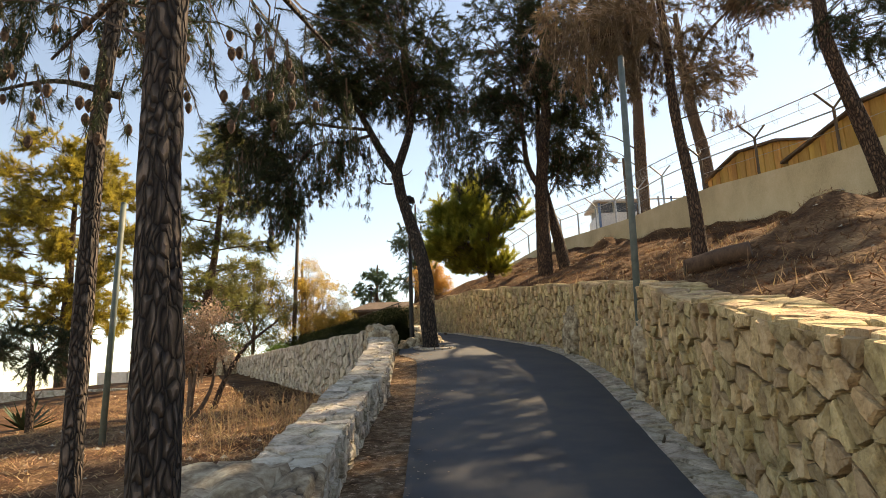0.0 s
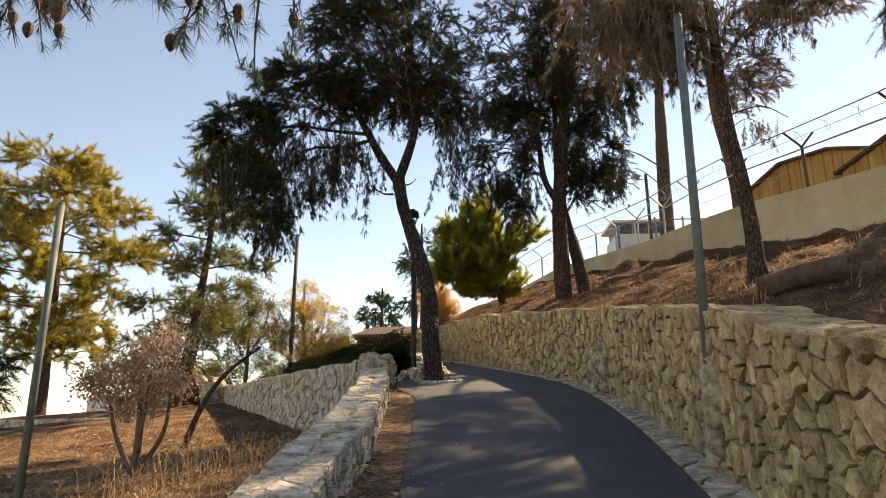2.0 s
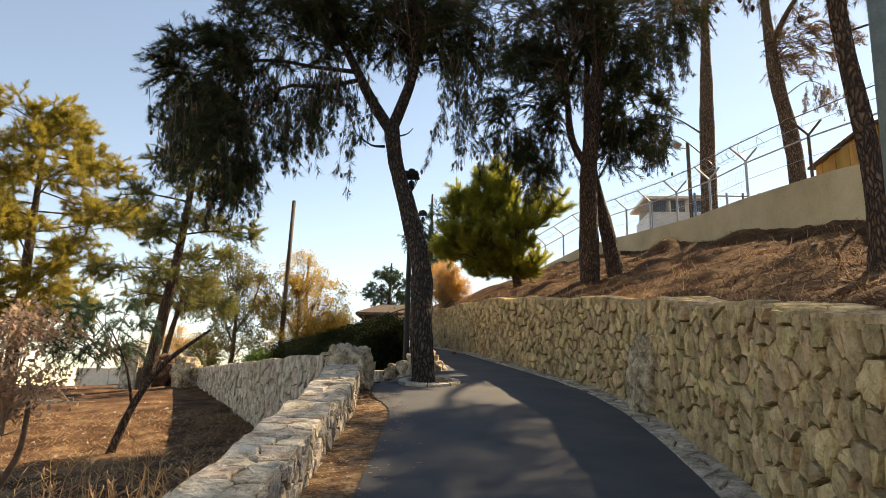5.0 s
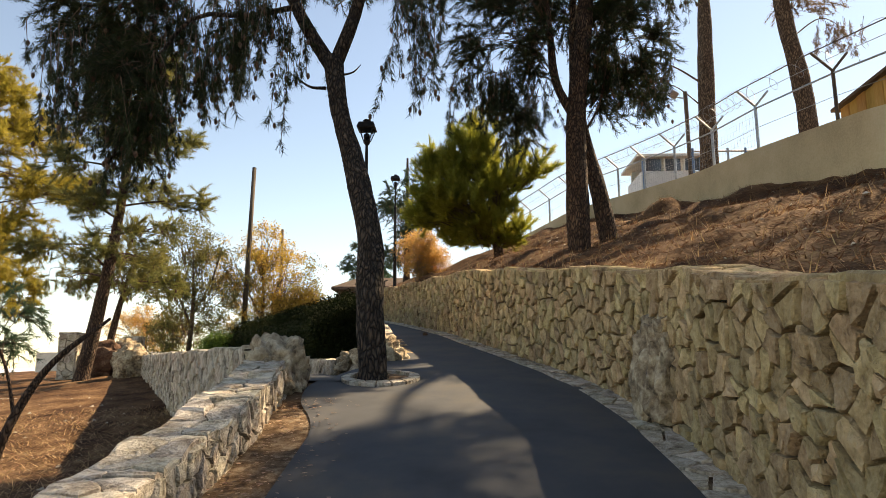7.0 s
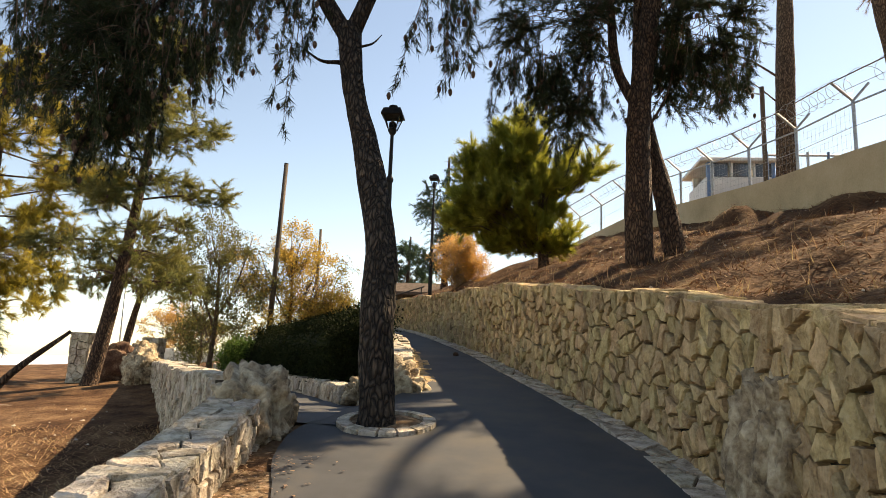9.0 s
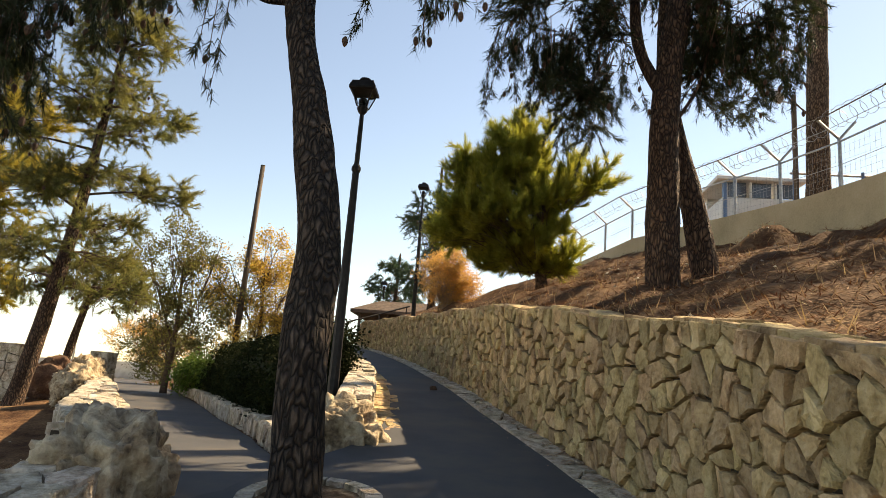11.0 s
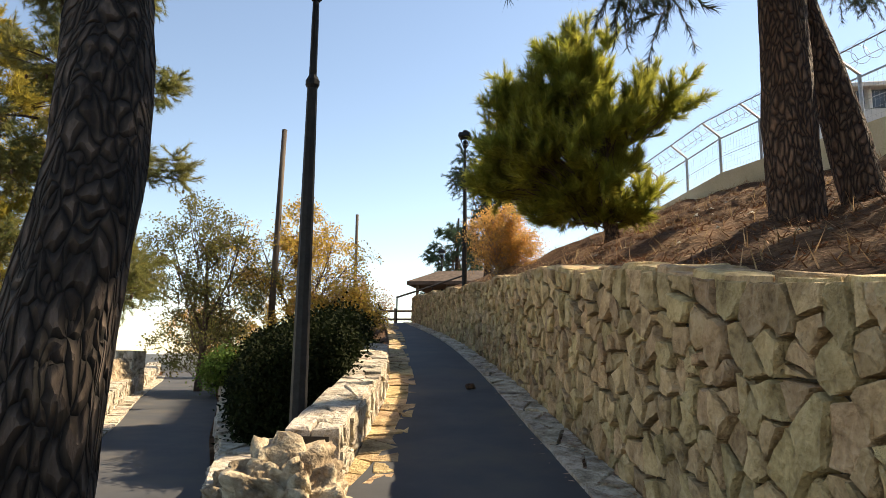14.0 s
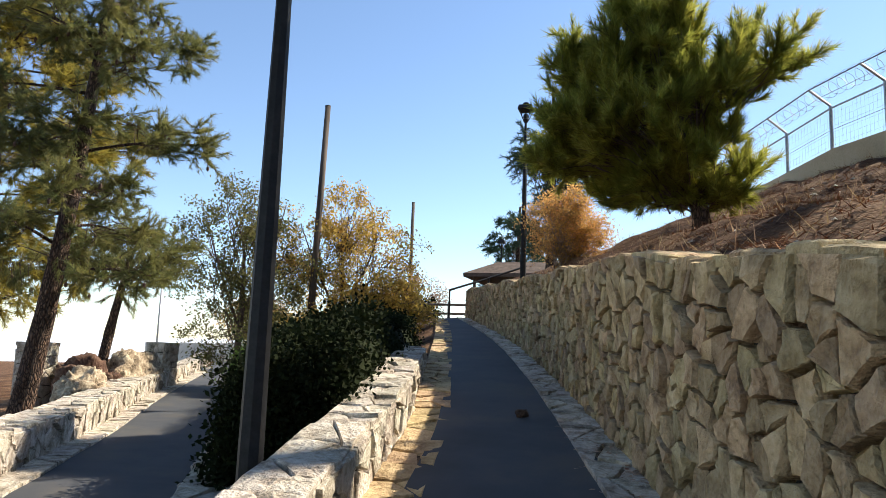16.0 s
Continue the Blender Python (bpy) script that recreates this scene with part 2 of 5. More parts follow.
class Shape:
    """Vertices and faces gathered for one mesh."""

    def __init__(self):
        self.v, self.f = [], []

    def add(self, verts, faces):
        k = len(self.v)
        self.v += [tuple(p) for p in verts]
        self.f += [tuple(i + k for i in f) for f in faces]
        return self

    def tube(self, pts, radii, seg=8, rough=0.0, cap=True):
        pts = [Vector(p) for p in pts]
        k, n = len(self.v), len(pts)
        side = None
        for i, p in enumerate(pts):
            d = (pts[min(i + 1, n - 1)] - pts[max(i - 1, 0)]).normalized()
            if side is None:
                side = d.orthogonal().normalized()
            side = (side - d * side.dot(d)).normalized()
            up = d.cross(side)
            r = radii[i] if isinstance(radii, (list, tuple)) else radii
            for j in range(seg):
                a = 2 * math.pi * j / seg
                rr = r
                if rough:
                    rr *= 1 + rough * noise.noise((math.cos(a) * 1.7, math.sin(a) * 1.7, p.z * 1.3 + p.x * 0.7)) + rough * 0.5 * noise.noise((math.cos(a) * 4, math.sin(a) * 4, p.z * 5))
                self.v.append(tuple(p + (side * math.cos(a) + up * math.sin(a)) * rr))
        for i in range(n - 1):
            for j in range(seg):
                a, b = k + i * seg + j, k + i * seg + (j + 1) % seg
                self.f.append((a, b, b + seg, a + seg))
        if cap:
            self.f.append(tuple(k + j for j in reversed(range(seg))))
            self.f.append(tuple(k + (n - 1) * seg + j for j in range(seg)))
        return self

    def box(self, lo, hi, m=None, bevel=0.0):
        bm = bmesh.new()
        bmesh.ops.create_cube(bm, size=1)
        c = [(a + b) / 2 for a, b in zip(lo, hi)]
        s = [b - a for a, b in zip(lo, hi)]
        for v in bm.verts:
            v.co = Vector((v.co[0] * s[0] + c[0], v.co[1] * s[1] + c[1], v.co[2] * s[2] + c[2]))
        if bevel:
            bmesh.ops.bevel(bm, geom=bm.edges[:], offset=bevel, segments=1, affect="EDGES")
        bm.verts.index_update()
        vs = [(m @ v.co) if m else v.co.copy() for v in bm.verts]
        self.add(vs, [[v.index for v in f.verts] for f in bm.faces])
        bm.free()
        return self

    def lathe(self, profile, seg=12, at=(0, 0, 0)):
        k = len(self.v)
        for r, z in profile:
            for j in range(seg):
                a = 2 * math.pi * (j + 0.5) / seg
                self.v.append((at[0] + r * math.cos(a), at[1] + r * math.sin(a), at[2] + z))
        for i in range(len(profile) - 1):
            for j in range(seg):
                a, b = k + i * seg + j, k + i * seg + (j + 1) % seg
                self.f.append((a, b, b + seg, a + seg))
        self.f.append(tuple(k + j for j in reversed(range(seg))))
        self.f.append(tuple(k + (len(profile) - 1) * seg + j for j in range(seg)))
        return self

    def mesh(self, name, material, smooth=False):
        me = bpy.data.meshes.new(name)
        me.from_pydata(self.v, [], self.f)
        me.materials.append(material)
        if smooth:
            me.polygons.foreach_set("use_smooth", [True] * len(me.polygons))
        me.update()
        return me


def part(name, shape, material, parent, label="", smooth=False, kind=""):
    me = shape if isinstance(shape, bpy.types.Mesh) else shape.mesh(name, material, smooth)
    ob = new(name, me)
    if parent:
        ob.parent = parent
        ob.matrix_parent_inverse = Matrix.Translation(-Vector(parent.matrix_basis.translation)) if parent.type == "EMPTY" else Matrix()
    return tagged(ob, label=label, kind=kind)


def thing(name, at, label, category, group="", kind=""):
    ob = new(name)
    ob.location = at
    ob.empty_display_size = 0.2
    return tagged(ob, label=label, category=category, group=group, kind=kind)


def tri_mesh(name, tris, material):
    """A mesh from an array of loose triangles or quads, (n, k, 3)."""
    n, k = tris.shape[0], tris.shape[1]
    me = bpy.data.meshes.new(name)
    me.vertices.add(n * k)
    me.vertices.foreach_set("co", tris.reshape(-1).astype(np.float32))
    me.loops.add(n * k)
    me.loops.foreach_set("vertex_index", np.arange(n * k, dtype=np.int32))
    me.polygons.add(n)
    me.polygons.foreach_set("loop_start", np.arange(0, n * k, k, dtype=np.int32))
    me.materials.append(material)
    me.update(calc_edges=True)
    return me


# ---- plan of the ground ----
G_Y = (-20, 1.3, 9, 17.1, 23.25, 30, 36.7, 45, 80)
G_Z = (-4.1, -0.87, 0.33, 1.60, 2.457, 3.2, 3.87, 3.95, 3.95)
W_Y = (-20, -3, 1, 4, 6, 8.1, 11, 12.6, 15, 16.5, 17.9, 19.5, 21.6, 22.8, 25.4, 28.6, 31.5, 36, 37.5, 60)
W_X = (-0.6, 0.5, 0.72, 0.9, 1.05, 1.24, 1.52, 1.61, 1.62, 1.42, 1.12, 0.66, 0.05, -0.3, -1.02, -2.0, -3.0, -4.7, -5.3, -9)


def smooth_line(ys, xs):
    g = np.arange(ys[0], ys[-1], 0.1)
    v = np.interp(g, ys, xs)
    k = np.ones(13) / 13
    v = np.convolve(np.pad(v, 6, mode="edge"), k, mode="valid")
    return lambda y: float(np.interp(y, g, v))


path_z = smooth_line(G_Y, G_Z)
wall_x = smooth_line(W_Y, W_X)
left_foot = smooth_line((-20, 4, 6.3, 7.6, 10.5, 12.4, 14.3, 16.7, 17.3, 19.2, 22, 25, 29.5, 37.5, 46, 60),
                        (-1.7, -1.72, -1.75, -1.8, -1.78, -1.93, -2.02, -2.35, -2.6, -3.9, -5.5, -7.2, -10.0, -14.6, -20, -28))
fork_right = smooth_line((-20, 17, 19.3, 19.9, 21.6, 24, 28.5, 35.5, 45, 60), (-1.9, -1.9, -2.0, -2.4, -3.2, -4.6, -7.0, -11, -16.5, -25))
bed_edge = smooth_line((-20, 17, 19.2, 20.7, 22.7, 25, 29.5, 35, 38, 60), (-1.3, -1.3, -1.35, -1.59, -1.95, -2.6, -3.85, -5.5, -6.6, -12))
asph_left = smooth_line((-20, 6, 12, 15, 16, 17.5, 19.3, 20.6, 22.5, 25.8, 34, 60), (-1.2, -1.25, -1.45, -1.6, -2.1, -2.0, -1.3, -1.33, -1.62, -2.45, -5.0, -11.5))


def wall_h(y):
    return float(np.interp(y, [0, 4, 7, 10, 22, 37], [1.1, 1.15, 1.25, 1.4, 1.4, 0.85]))


def fence_x(y):
    return float(np.interp(y, (0, 8, 14, 19, 25.5, 30, 34, 38, 60), (9.2, 8.5, 7.6, 6.9, 5.75, 4.3, 2.7, 1.0, -9)))


def fence_h(y):
    return float(np.interp(y, (20, 26, 32, 37), (1.1, 0.75, 0.4, 0.3)))


def hill_z(x, y):
    s = float(np.interp(y, (12, 22, 26, 32, 40), (0.3, 0.29, 0.31, 0.38, 0.25)))
    d = x - wall_x(y)
    return path_z(y) + wall_h(y) - 0.06 + s * max(0, d - 0.3)


def fork_z(y):
    return 1.62 + 0.012 * (y - 17)


def slope_z(x, y):
    z = float(np.interp(y, (-20, 1, 9, 13, 18, 23, 27, 35, 50), (-4, -1.0, 0.05, 0.35, 0.60, 1.2, 1.65, 1.7, 1.9)))
    d = max(0, left_foot(y) - x)
    return z - 0.05 * min(d, 9) - 0.22 * max(0, d - 9)


def ground_z(x, y):
    wx = wall_x(y)
    if x > wx + 0.22:
        fx = fence_x(y)
        z = hill_z(min(x, fx), y)
        if x > fx + 0.32:
            z += fence_h(y) - 0.12 + 0.06 * min(x - fx, 6)
        bump = 0.2 * noise.noise((x * 0.5, y * 0.5, 0)) + 0.13 * noise.noise((x * 1.7, y * 1.7, 3)) + 0.08 * abs(noise.noise((x * 0.9 + y * 0.5, y * 1.6 - x * 0.8, 5)))
        bump += 0.5 * math.exp(-(((x - 4.7) / 0.55) ** 2 + ((y - 25.2) / 0.5) ** 2))
        bump += 0.4 * math.exp(-(((x - 4.6) / 0.6) ** 2 + ((y - 11.3) / 0.6) ** 2))
        return z + bump * min(1, max(0, (x - wx - 0.5)) / 0.8)
    if x < left_foot(y) - 0.28:
        z = slope_z(x, y) + 0.07 * noise.noise((x * 0.6, y * 0.6, 7)) + 0.03 * noise.noise((x * 2.3, y * 2.3, 3))
        return z
    if y < 16.5:
        return path_z(y)
    a, b = fork_right(y), bed_edge(y)
    if x >= b:
        return path_z(y)
    lo = min(fork_z(y), path_z(y) + 0.03)
    if x <= a:
        return lo
    return lo + (path_z(y) - lo) * (x - a) / max(0.05, b - a)

# ---- ground ----


def steps(stops):
    out = []
    for (a, b, d) in stops:
        out += list(np.arange(a, b, d))
    return out


GX = steps([(-600, -120, 60), (-120, -40, 10), (-40, -14, 1.2), (-14, -7, 0.4), (-7, 2.4, 0.11), (2.4, 10, 0.25), (10, 20, 1), (20, 60, 6), (60, 601, 60)])
GY = steps([(-600, -60, 60), (-60, -10, 5), (-10, 2, 0.6), (2, 38, 0.22), (38, 60, 1), (60, 120, 8), (120, 601, 60)])
gs = Shape()
for gy in GY:
    for gx in GX:
        cy = min(max(gy, -19), 59)
        z = ground_z(gx, cy)
        far = max(0.0, math.hypot(min(0, gx + 14), 0) - 4)
        if gx < -14:
            z = max(z, -9 - far * 0.02)
        if gy > 60:
            z = max(min(z, 3.9) - 0.03 * (gy - 60), -12)
        gs.v.append((gx, gy, z))
nx = len(GX)
for j in range(len(GY) - 1):
    for i in range(nx - 1):
        a = j * nx + i
        gs.f.append((a, a + 1, a + nx + 1, a + nx))
ground = new("ground", gs.mesh("ground", M_DIRT, True))
tagged(ground, "dry brown earth slope with fallen pine needles", "ground", kind="structure")


def strip(name, left, right, y0, y1, lift, material, label, category, across=8, dy=0.3, zf=ground_z):
    s = Shape()
    ys = np.arange(y0, y1 + 0.01, dy)
    for y in ys:
        l, r = left(y), right(y)
        for i in range(across + 1):
            x = l + (r - l) * i / across
            e = 0.012 * noise.noise((x * 1.3, y * 1.3, 1))
            s.v.append((x, y, zf(x, y) + lift + e))
    n = across + 1
    for j in range(len(ys) - 1):
        for i in range(across):
            a = j * n + i
            s.f.append((a, a + 1, a + n + 1, a + n))
    ob = new(name, s.mesh(name, material, True))
    return tagged(ob, label, category, kind="structure")


asph_right = lambda y: wall_x(y) - (0.36 if y < 14 else 0.36 - 0.1 * min(1, (y - 14) / 4))
strip("path_main", lambda y: asph_left(y), asph_right, -12, 44, 0.035, M_ASPHALT, "worn dark grey asphalt footpath climbing uphill", "path",
      zf=lambda x, y: path_z(y) if y > 20.2 or x > -1.9 else ground_z(x, y))
strip("path_branch", lambda y: left_foot(y) + 0.25, lambda y: fork_right(y) - (0.12 if y > 19.6 else -0.3), 17.0, 46, 0.03, M_ASPHALT, "grey asphalt side path, level and streaked with sun", "path",
      zf=lambda x, y: min(fork_z(y), path_z(y) + 0.03))
strip("litter_strip", lambda y: left_foot(y) + 0.0, lambda y: asph_left(y) + 0.1, -12, 15.6, 0.02, M_LITTER, "strip of leaf litter and broken paving along the low wall", "verge", 4, zf=lambda x, y: path_z(y))

# ---- stonework ----


def cells(pts, u0, u1, v0, v1, gap):
    """Voronoi cells of pts in a rectangle, each drawn in by gap."""
    size = math.sqrt((u1 - u0) * (v1 - v0) / max(1, len(pts)))
    grid = {}
    for i, (u, v) in enumerate(pts):
        grid.setdefault((int(u // (2 * size)), int(v // (2 * size))), []).append(i)
    out = []
    for i, (u, v) in enumerate(pts):
        poly = [(u0, v0), (u1, v0), (u1, v1), (u0, v1)]
        poly = [(max(u - 3 * size, u0), max(v - 3 * size, v0)), (min(u + 3 * size, u1), max(v - 3 * size, v0)), (min(u + 3 * size, u1), min(v + 3 * size, v1)), (max(u - 3 * size, u0), min(v + 3 * size, v1))]
        cu, cv = int(u // (2 * size)), int(v // (2 * size))
        for a in (-1, 0, 1):
            for b in (-1, 0, 1):
                for j in grid.get((cu + a, cv + b), ()):
                    if j == i or not poly:
                        continue
                    du, dv = pts[j][0] - u, pts[j][1] - v
                    q = math.hypot(du, dv)
                    if q < 1e-6:
                        continue
                    c = (du * (u + du / 2) + dv * (v + dv / 2)) - gap * q
                    res = []
                    for k in range(len(poly)):
                        p, r = poly[k], poly[(k + 1) % len(poly)]
                        sp, sr = du * p[0] + dv * p[1] - c, du * r[0] + dv * r[1] - c
                        if sp <= 0:
                            res.append(p)
                        if (sp < 0) != (sr < 0) and sp != sr:
                            f = sp / (sp - sr)
                            res.append((p[0] + (r[0] - p[0]) * f, p[1] + (r[1] - p[1]) * f))
                    poly = res
        if len(poly) >= 3:
            out.append(poly)
    return out


def scatter_cells(u0, u1, v0, v1, su, sv, gap, rnd, jit=0.42, small=0.0):
    pts = []
    nv = max(1, round((v1 - v0) / sv))
    for j in range(nv):
        u = u0 + rnd.random() * su * 0.5
        while u < u1:
            pts.append((u + (rnd.random() - 0.5) * su * jit, v0 + (j + 0.5 + (rnd.random() - 0.5) * jit * 1.7) * (v1 - v0) / nv))
            if rnd.random() < small:
                pts.append((u + su * (0.3 + 0.3 * rnd.random()), v0 + (j + rnd.random()) * (v1 - v0) / nv))
            u += su * (0.6 + 0.95 * rnd.random())
    pts = [(min(max(p[0], u0 + 0.01), u1 - 0.01), min(max(p[1], v0 + 0.01), v1 - 0.01)) for p in pts]
    return cells(pts, u0, u1, v0, v1, gap)


def stone(poly, place, rnd, proud=0.06, rounded=0.78):
    """One dressed rubble stone: a polygon in wall space, place(u, v, d) sets it into the world."""
    cu, cv = sum(p[0] for p in poly) / len(poly), sum(p[1] for p in poly) / len(poly)
    ring = []
    for k in range(len(poly)):
        p, q = poly[k], poly[(k + 1) % len(poly)]
        ring.append(p)
        if math.hypot(p[0] - q[0], p[1] - q[1]) > 0.09:
            w = 0.5 + (rnd.random() - 0.5) * 0.3
            k2 = 1 + (rnd.random() - 0.6) * 0.12
            mu, mv = p[0] + (q[0] - p[0]) * w, p[1] + (q[1] - p[1]) * w
            ring.append((cu + (mu - cu) * k2, cv + (mv - cv) * k2))
    n = len(ring)
    d0 = proud * (0.45 + 0.75 * rnd.random())
    tu, tv = (rnd.random() - 0.5) * 0.12, (rnd.random() - 0.5) * 0.12
    vs = []
    for f, d in ((1.0, -0.04), (0.99, d0 * 0.78), (rounded + 0.12 * rnd.random(), d0)):
        for (u, v) in ring:
            j = 0 if d < 0 else (rnd.random() - 0.5) * 0.4 * proud
            vs.append(place(cu + (u - cu) * f, cv + (v - cv) * f, d + j + (0 if d < 0 else tu * (u - cu) + tv * (v - cv))))
    vs.append(place(cu + tu * 0.2, cv + tv * 0.2, d0 * (1 + 0.25 * (rnd.random() - 0.4))))
    fs = []
    for r in range(2):
        for k in range(n):
            a, b = r * n + k, r * n + (k + 1) % n
            fs.append((a, b, b + n, a + n))
    for k in range(n):
        fs.append((2 * n + k, 2 * n + (k + 1) % n, 3 * n))
    return vs, fs


def arc(fx, y0, y1):
    """Point and normal (to the left of travel) along x = fx(y), by length."""
    ys = np.arange(y0, y1 + 0.001, 0.05)
    xs = np.array([fx(y) for y in ys])
    s = np.concatenate([[0], np.cumsum(np.hypot(np.diff(xs), np.diff(ys)))])

    def at(u):
        y = float(np.interp(u, s, ys))
        x = fx(y)
        dx = (fx(y + 0.1) - fx(y - 0.1)) / 0.2
        q = math.hypot(1, dx)
        return x, y, -1 / q, dx / q

    return at, float(s[-1])


stone_jobs = []


def face_place(at, zf, side):
    """Upright face: u along, v from foot to top (0..1 scaled by zf), d out of the wall. side 1: faces left of travel."""
    def place(u, v, d):
        x, y, nx_, ny_ = at(u)
        lo, hi = zf(x, y)
        return (x + nx_ * d * side, y + ny_ * d * side, lo + (hi - lo) * v)
    return place


def top_place(at, zf, side):
    """Top face: u along, v into the wall from its face, d up."""
    def place(u, v, d):
        x, y, nx_, ny_ = at(u)
        lo, hi = zf(x, y)
        return (x - nx_ * v * side, y - ny_ * v * side, hi + d)
    return place


def wall_core(name, fx, y0, y1, zf, thick, side, label):
    s = Shape()
    at, ln = arc(fx, y0, y1)
    n = int(ln / 0.3) + 1
    for i in range(n + 1):
        x, y, nx_, ny_ = at(ln * i / n)
        lo, hi = zf(x, y)
        for d, z in ((0.035, lo - 0.4), (0.035, hi - 0.015), (thick, hi - 0.015), (thick, lo - 0.4)):
            s.v.append((x - nx_ * d * side, y - ny_ * d * side, z))
    for i in range(n):
        for k in range(4):
            a, b = i * 4 + k, i * 4 + (k + 1) % 4
            s.f.append((a, b, b + 4, a + 4))
    s.f += [(0, 3, 2, 1), tuple(n * 4 + k for k in range(4))]
    ob = new(name, s.mesh(name, M_MORTAR))
    return tagged(ob, label, "wall", kind="structure")


def masonry(wall, fx, y0, y1, zf, thick, side, seed, su, sv, single, mats, faces="ft", height=1.4, proud=0.05, back=0.6):
    """Rubble stones on a wall's face (f), top (t) and back (b). single: (y from, y to) in which stones are objects of their own."""
    rnd = random.Random(seed)
    at, ln = arc(fx, y0, y1)
    for kind in faces:
        if kind == "f":
            polys, pl, sc = scatter_cells(0, ln, 0, height, su, sv, 0.011, rnd, 0.78, 0.33), face_place(at, zf, side), height
            place = lambda u, v, d, pl=pl, sc=sc: pl(u, v / sc, d)
        elif kind == "t":
            polys, place = scatter_cells(0, ln, -0.03, thick + 0.03, su * 1.15, thick / 2.05, 0.006, rnd), top_place(at, zf, side)
        else:
            polys = scatter_cells(0, ln, 0, back, su, sv, 0.008, rnd, 0.6)

            def place(u, v, d, at=at):
                x, y, nx_, ny_ = at(u)
                lo, hi = zf(x, y)
                lo = min(lo, slope_z(x - 0.8, y) - 0.2)
                return (x - nx_ * (thick + d) * side, y - ny_ * (thick + d) * side, lo + (hi - lo) * v / back)
        rest = Shape()
        for poly in polys:
            vs, fs = stone(poly, place, rnd, proud if kind != "t" else 0.035, 0.84 if kind != "t" else 0.8)
            if (side > 0) != (kind == "b"):
                fs = [tuple(reversed(f)) for f in fs]
            if kind == "t":
                pass
            y = vs[-1][1]
            if kind == "f" and single and single[0] < y < single[1]:
                stone_jobs.append((wall, vs, fs, mats[0]))
            else:
                rest.add(vs, fs)
        if rest.v:
            part("rubble", rest, mats[1], wall, kind="stuff")


right_zf = lambda x, y: (path_z(y) - 0.02, path_z(y) + wall_h(y) + 0.025 * math.sin(y * 2.3) + 0.03 * noise.noise((y * 0.8, 0, 0)))
wall_right = wall_core("wall_1", wall_x, -6, 37.3, right_zf, 0.5, 1, "long curved retaining wall of rough cream limestone rubble")
masonry(wall_right, wall_x, -6, 37.3, right_zf, 0.5, 1, 5, 0.195, 0.18, (14.3, 19.4), (M_STONE, M_STONE_J), "ft", proud=0.065)

left_wall_x = lambda y: left_foot(y)
left_zf = lambda x, y: (path_z(y) - 0.02, path_z(y) + 0.36 + 0.07 * noise.noise((y * 1.3, 4, 0)) + 0.03 * noise.noise((y * 4, 4, 0)))
wall_left = wall_core("wall_2", left_wall_x, 5.1, 16.4, left_zf, 0.4, -1, "low wide kerb wall of weathered limestone blocks")
masonry(wall_left, left_wall_x, 5.1, 16.4, left_zf, 0.4, -1, 6, 0.21, 0.16, (8, 16.4), (M_PALE, M_PALE_J), "ftb", 0.42, back=0.75)

br_zf = lambda x, y: (fork_z(y) - 0.02, 2.02 + 0.012 * (y - 17) + 0.05 * noise.noise((y * 1.4, 9, 0)))
wall_br = wall_core("wall_3", left_foot, 16.9, 46, br_zf, 0.45, -1, "low limestone wall beside the side path")
masonry(wall_br, left_foot, 16.9, 46, br_zf, 0.45, -1, 7, 0.24, 0.18, None, (M_PALE, M_PALE_J), "ftb", 0.42, back=1.3)

pl_x = lambda y: bed_edge(y)
pl_zf = lambda x, y: (path_z(y) - 0.02, path_z(y) + float(np.interp(y, (19.5, 21, 24, 26), (0.36, 0.36, 0.32, 0.2))) + 0.04 * noise.noise((y * 1.4, 19, 0)))
wall_pl = wall_core("wall_4", pl_x, 19.8, 26.2, pl_zf, 0.3, -1, "low planter wall of pale sunlit limestone blocks")
masonry(wall_pl, pl_x, 19.8, 26.2, pl_zf, 0.3, -1, 8, 0.24, 0.18, (19.8, 26.2), (M_PALE, M_PALE_J), "ft", 0.42)

bk_x = lambda y: fork_right(y)
bk_zf = lambda x, y: (fork_z(y) - 0.02, fork_z(y) + 0.26 + 0.03 * noise.noise((y * 1.4, 29, 0)))
wall_bk = wall_core("wall_5", bk_x, 20.0, 36, bk_zf, 0.35, 1, "low stone edging along the hedge bed")
masonry(wall_bk, bk_x, 20.0, 36, bk_zf, 0.35, 1, 9, 0.36, 0.2, None, (M_PALE, M_PALE_J), "ft", 0.26)


def kerb(name, fx, y0, y1, width, side, seed, label, material, size=0.27, zf=None):
    """A row of flat paving stones, v going from the line fx to the given side (1: left of travel)."""
    rnd = random.Random(seed)
    at, ln = arc(fx, y0, y1)
    zf = zf or (lambda x, y: path_z(y))
    owner = strip(name, lambda y: min(fx(y), fx(y) - side * width), lambda y: max(fx(y), fx(y) - side * width), y0, y1, 0.012, M_LITTER, label, "paving", 2, zf=zf)

    def place(u, v, d):
        x, y, nx_, ny_ = at(u)
        return (x + nx_ * v * side, y + ny_ * v * side, zf(x, y) + 0.026 + d)
    rest = Shape()
    for poly in scatter_cells(0, ln, 0.02, width, size * 1.3, width * 0.55 if width > 0.3 else width, 0.012, rnd):
        vs, fs = stone(poly, place, rnd, 0.022, 0.86)
        if side < 0:
            fs = [tuple(reversed(f)) for f in fs]
        rest.add(vs, fs)
    part("paving_stones", rest, material, owner, kind="stuff")


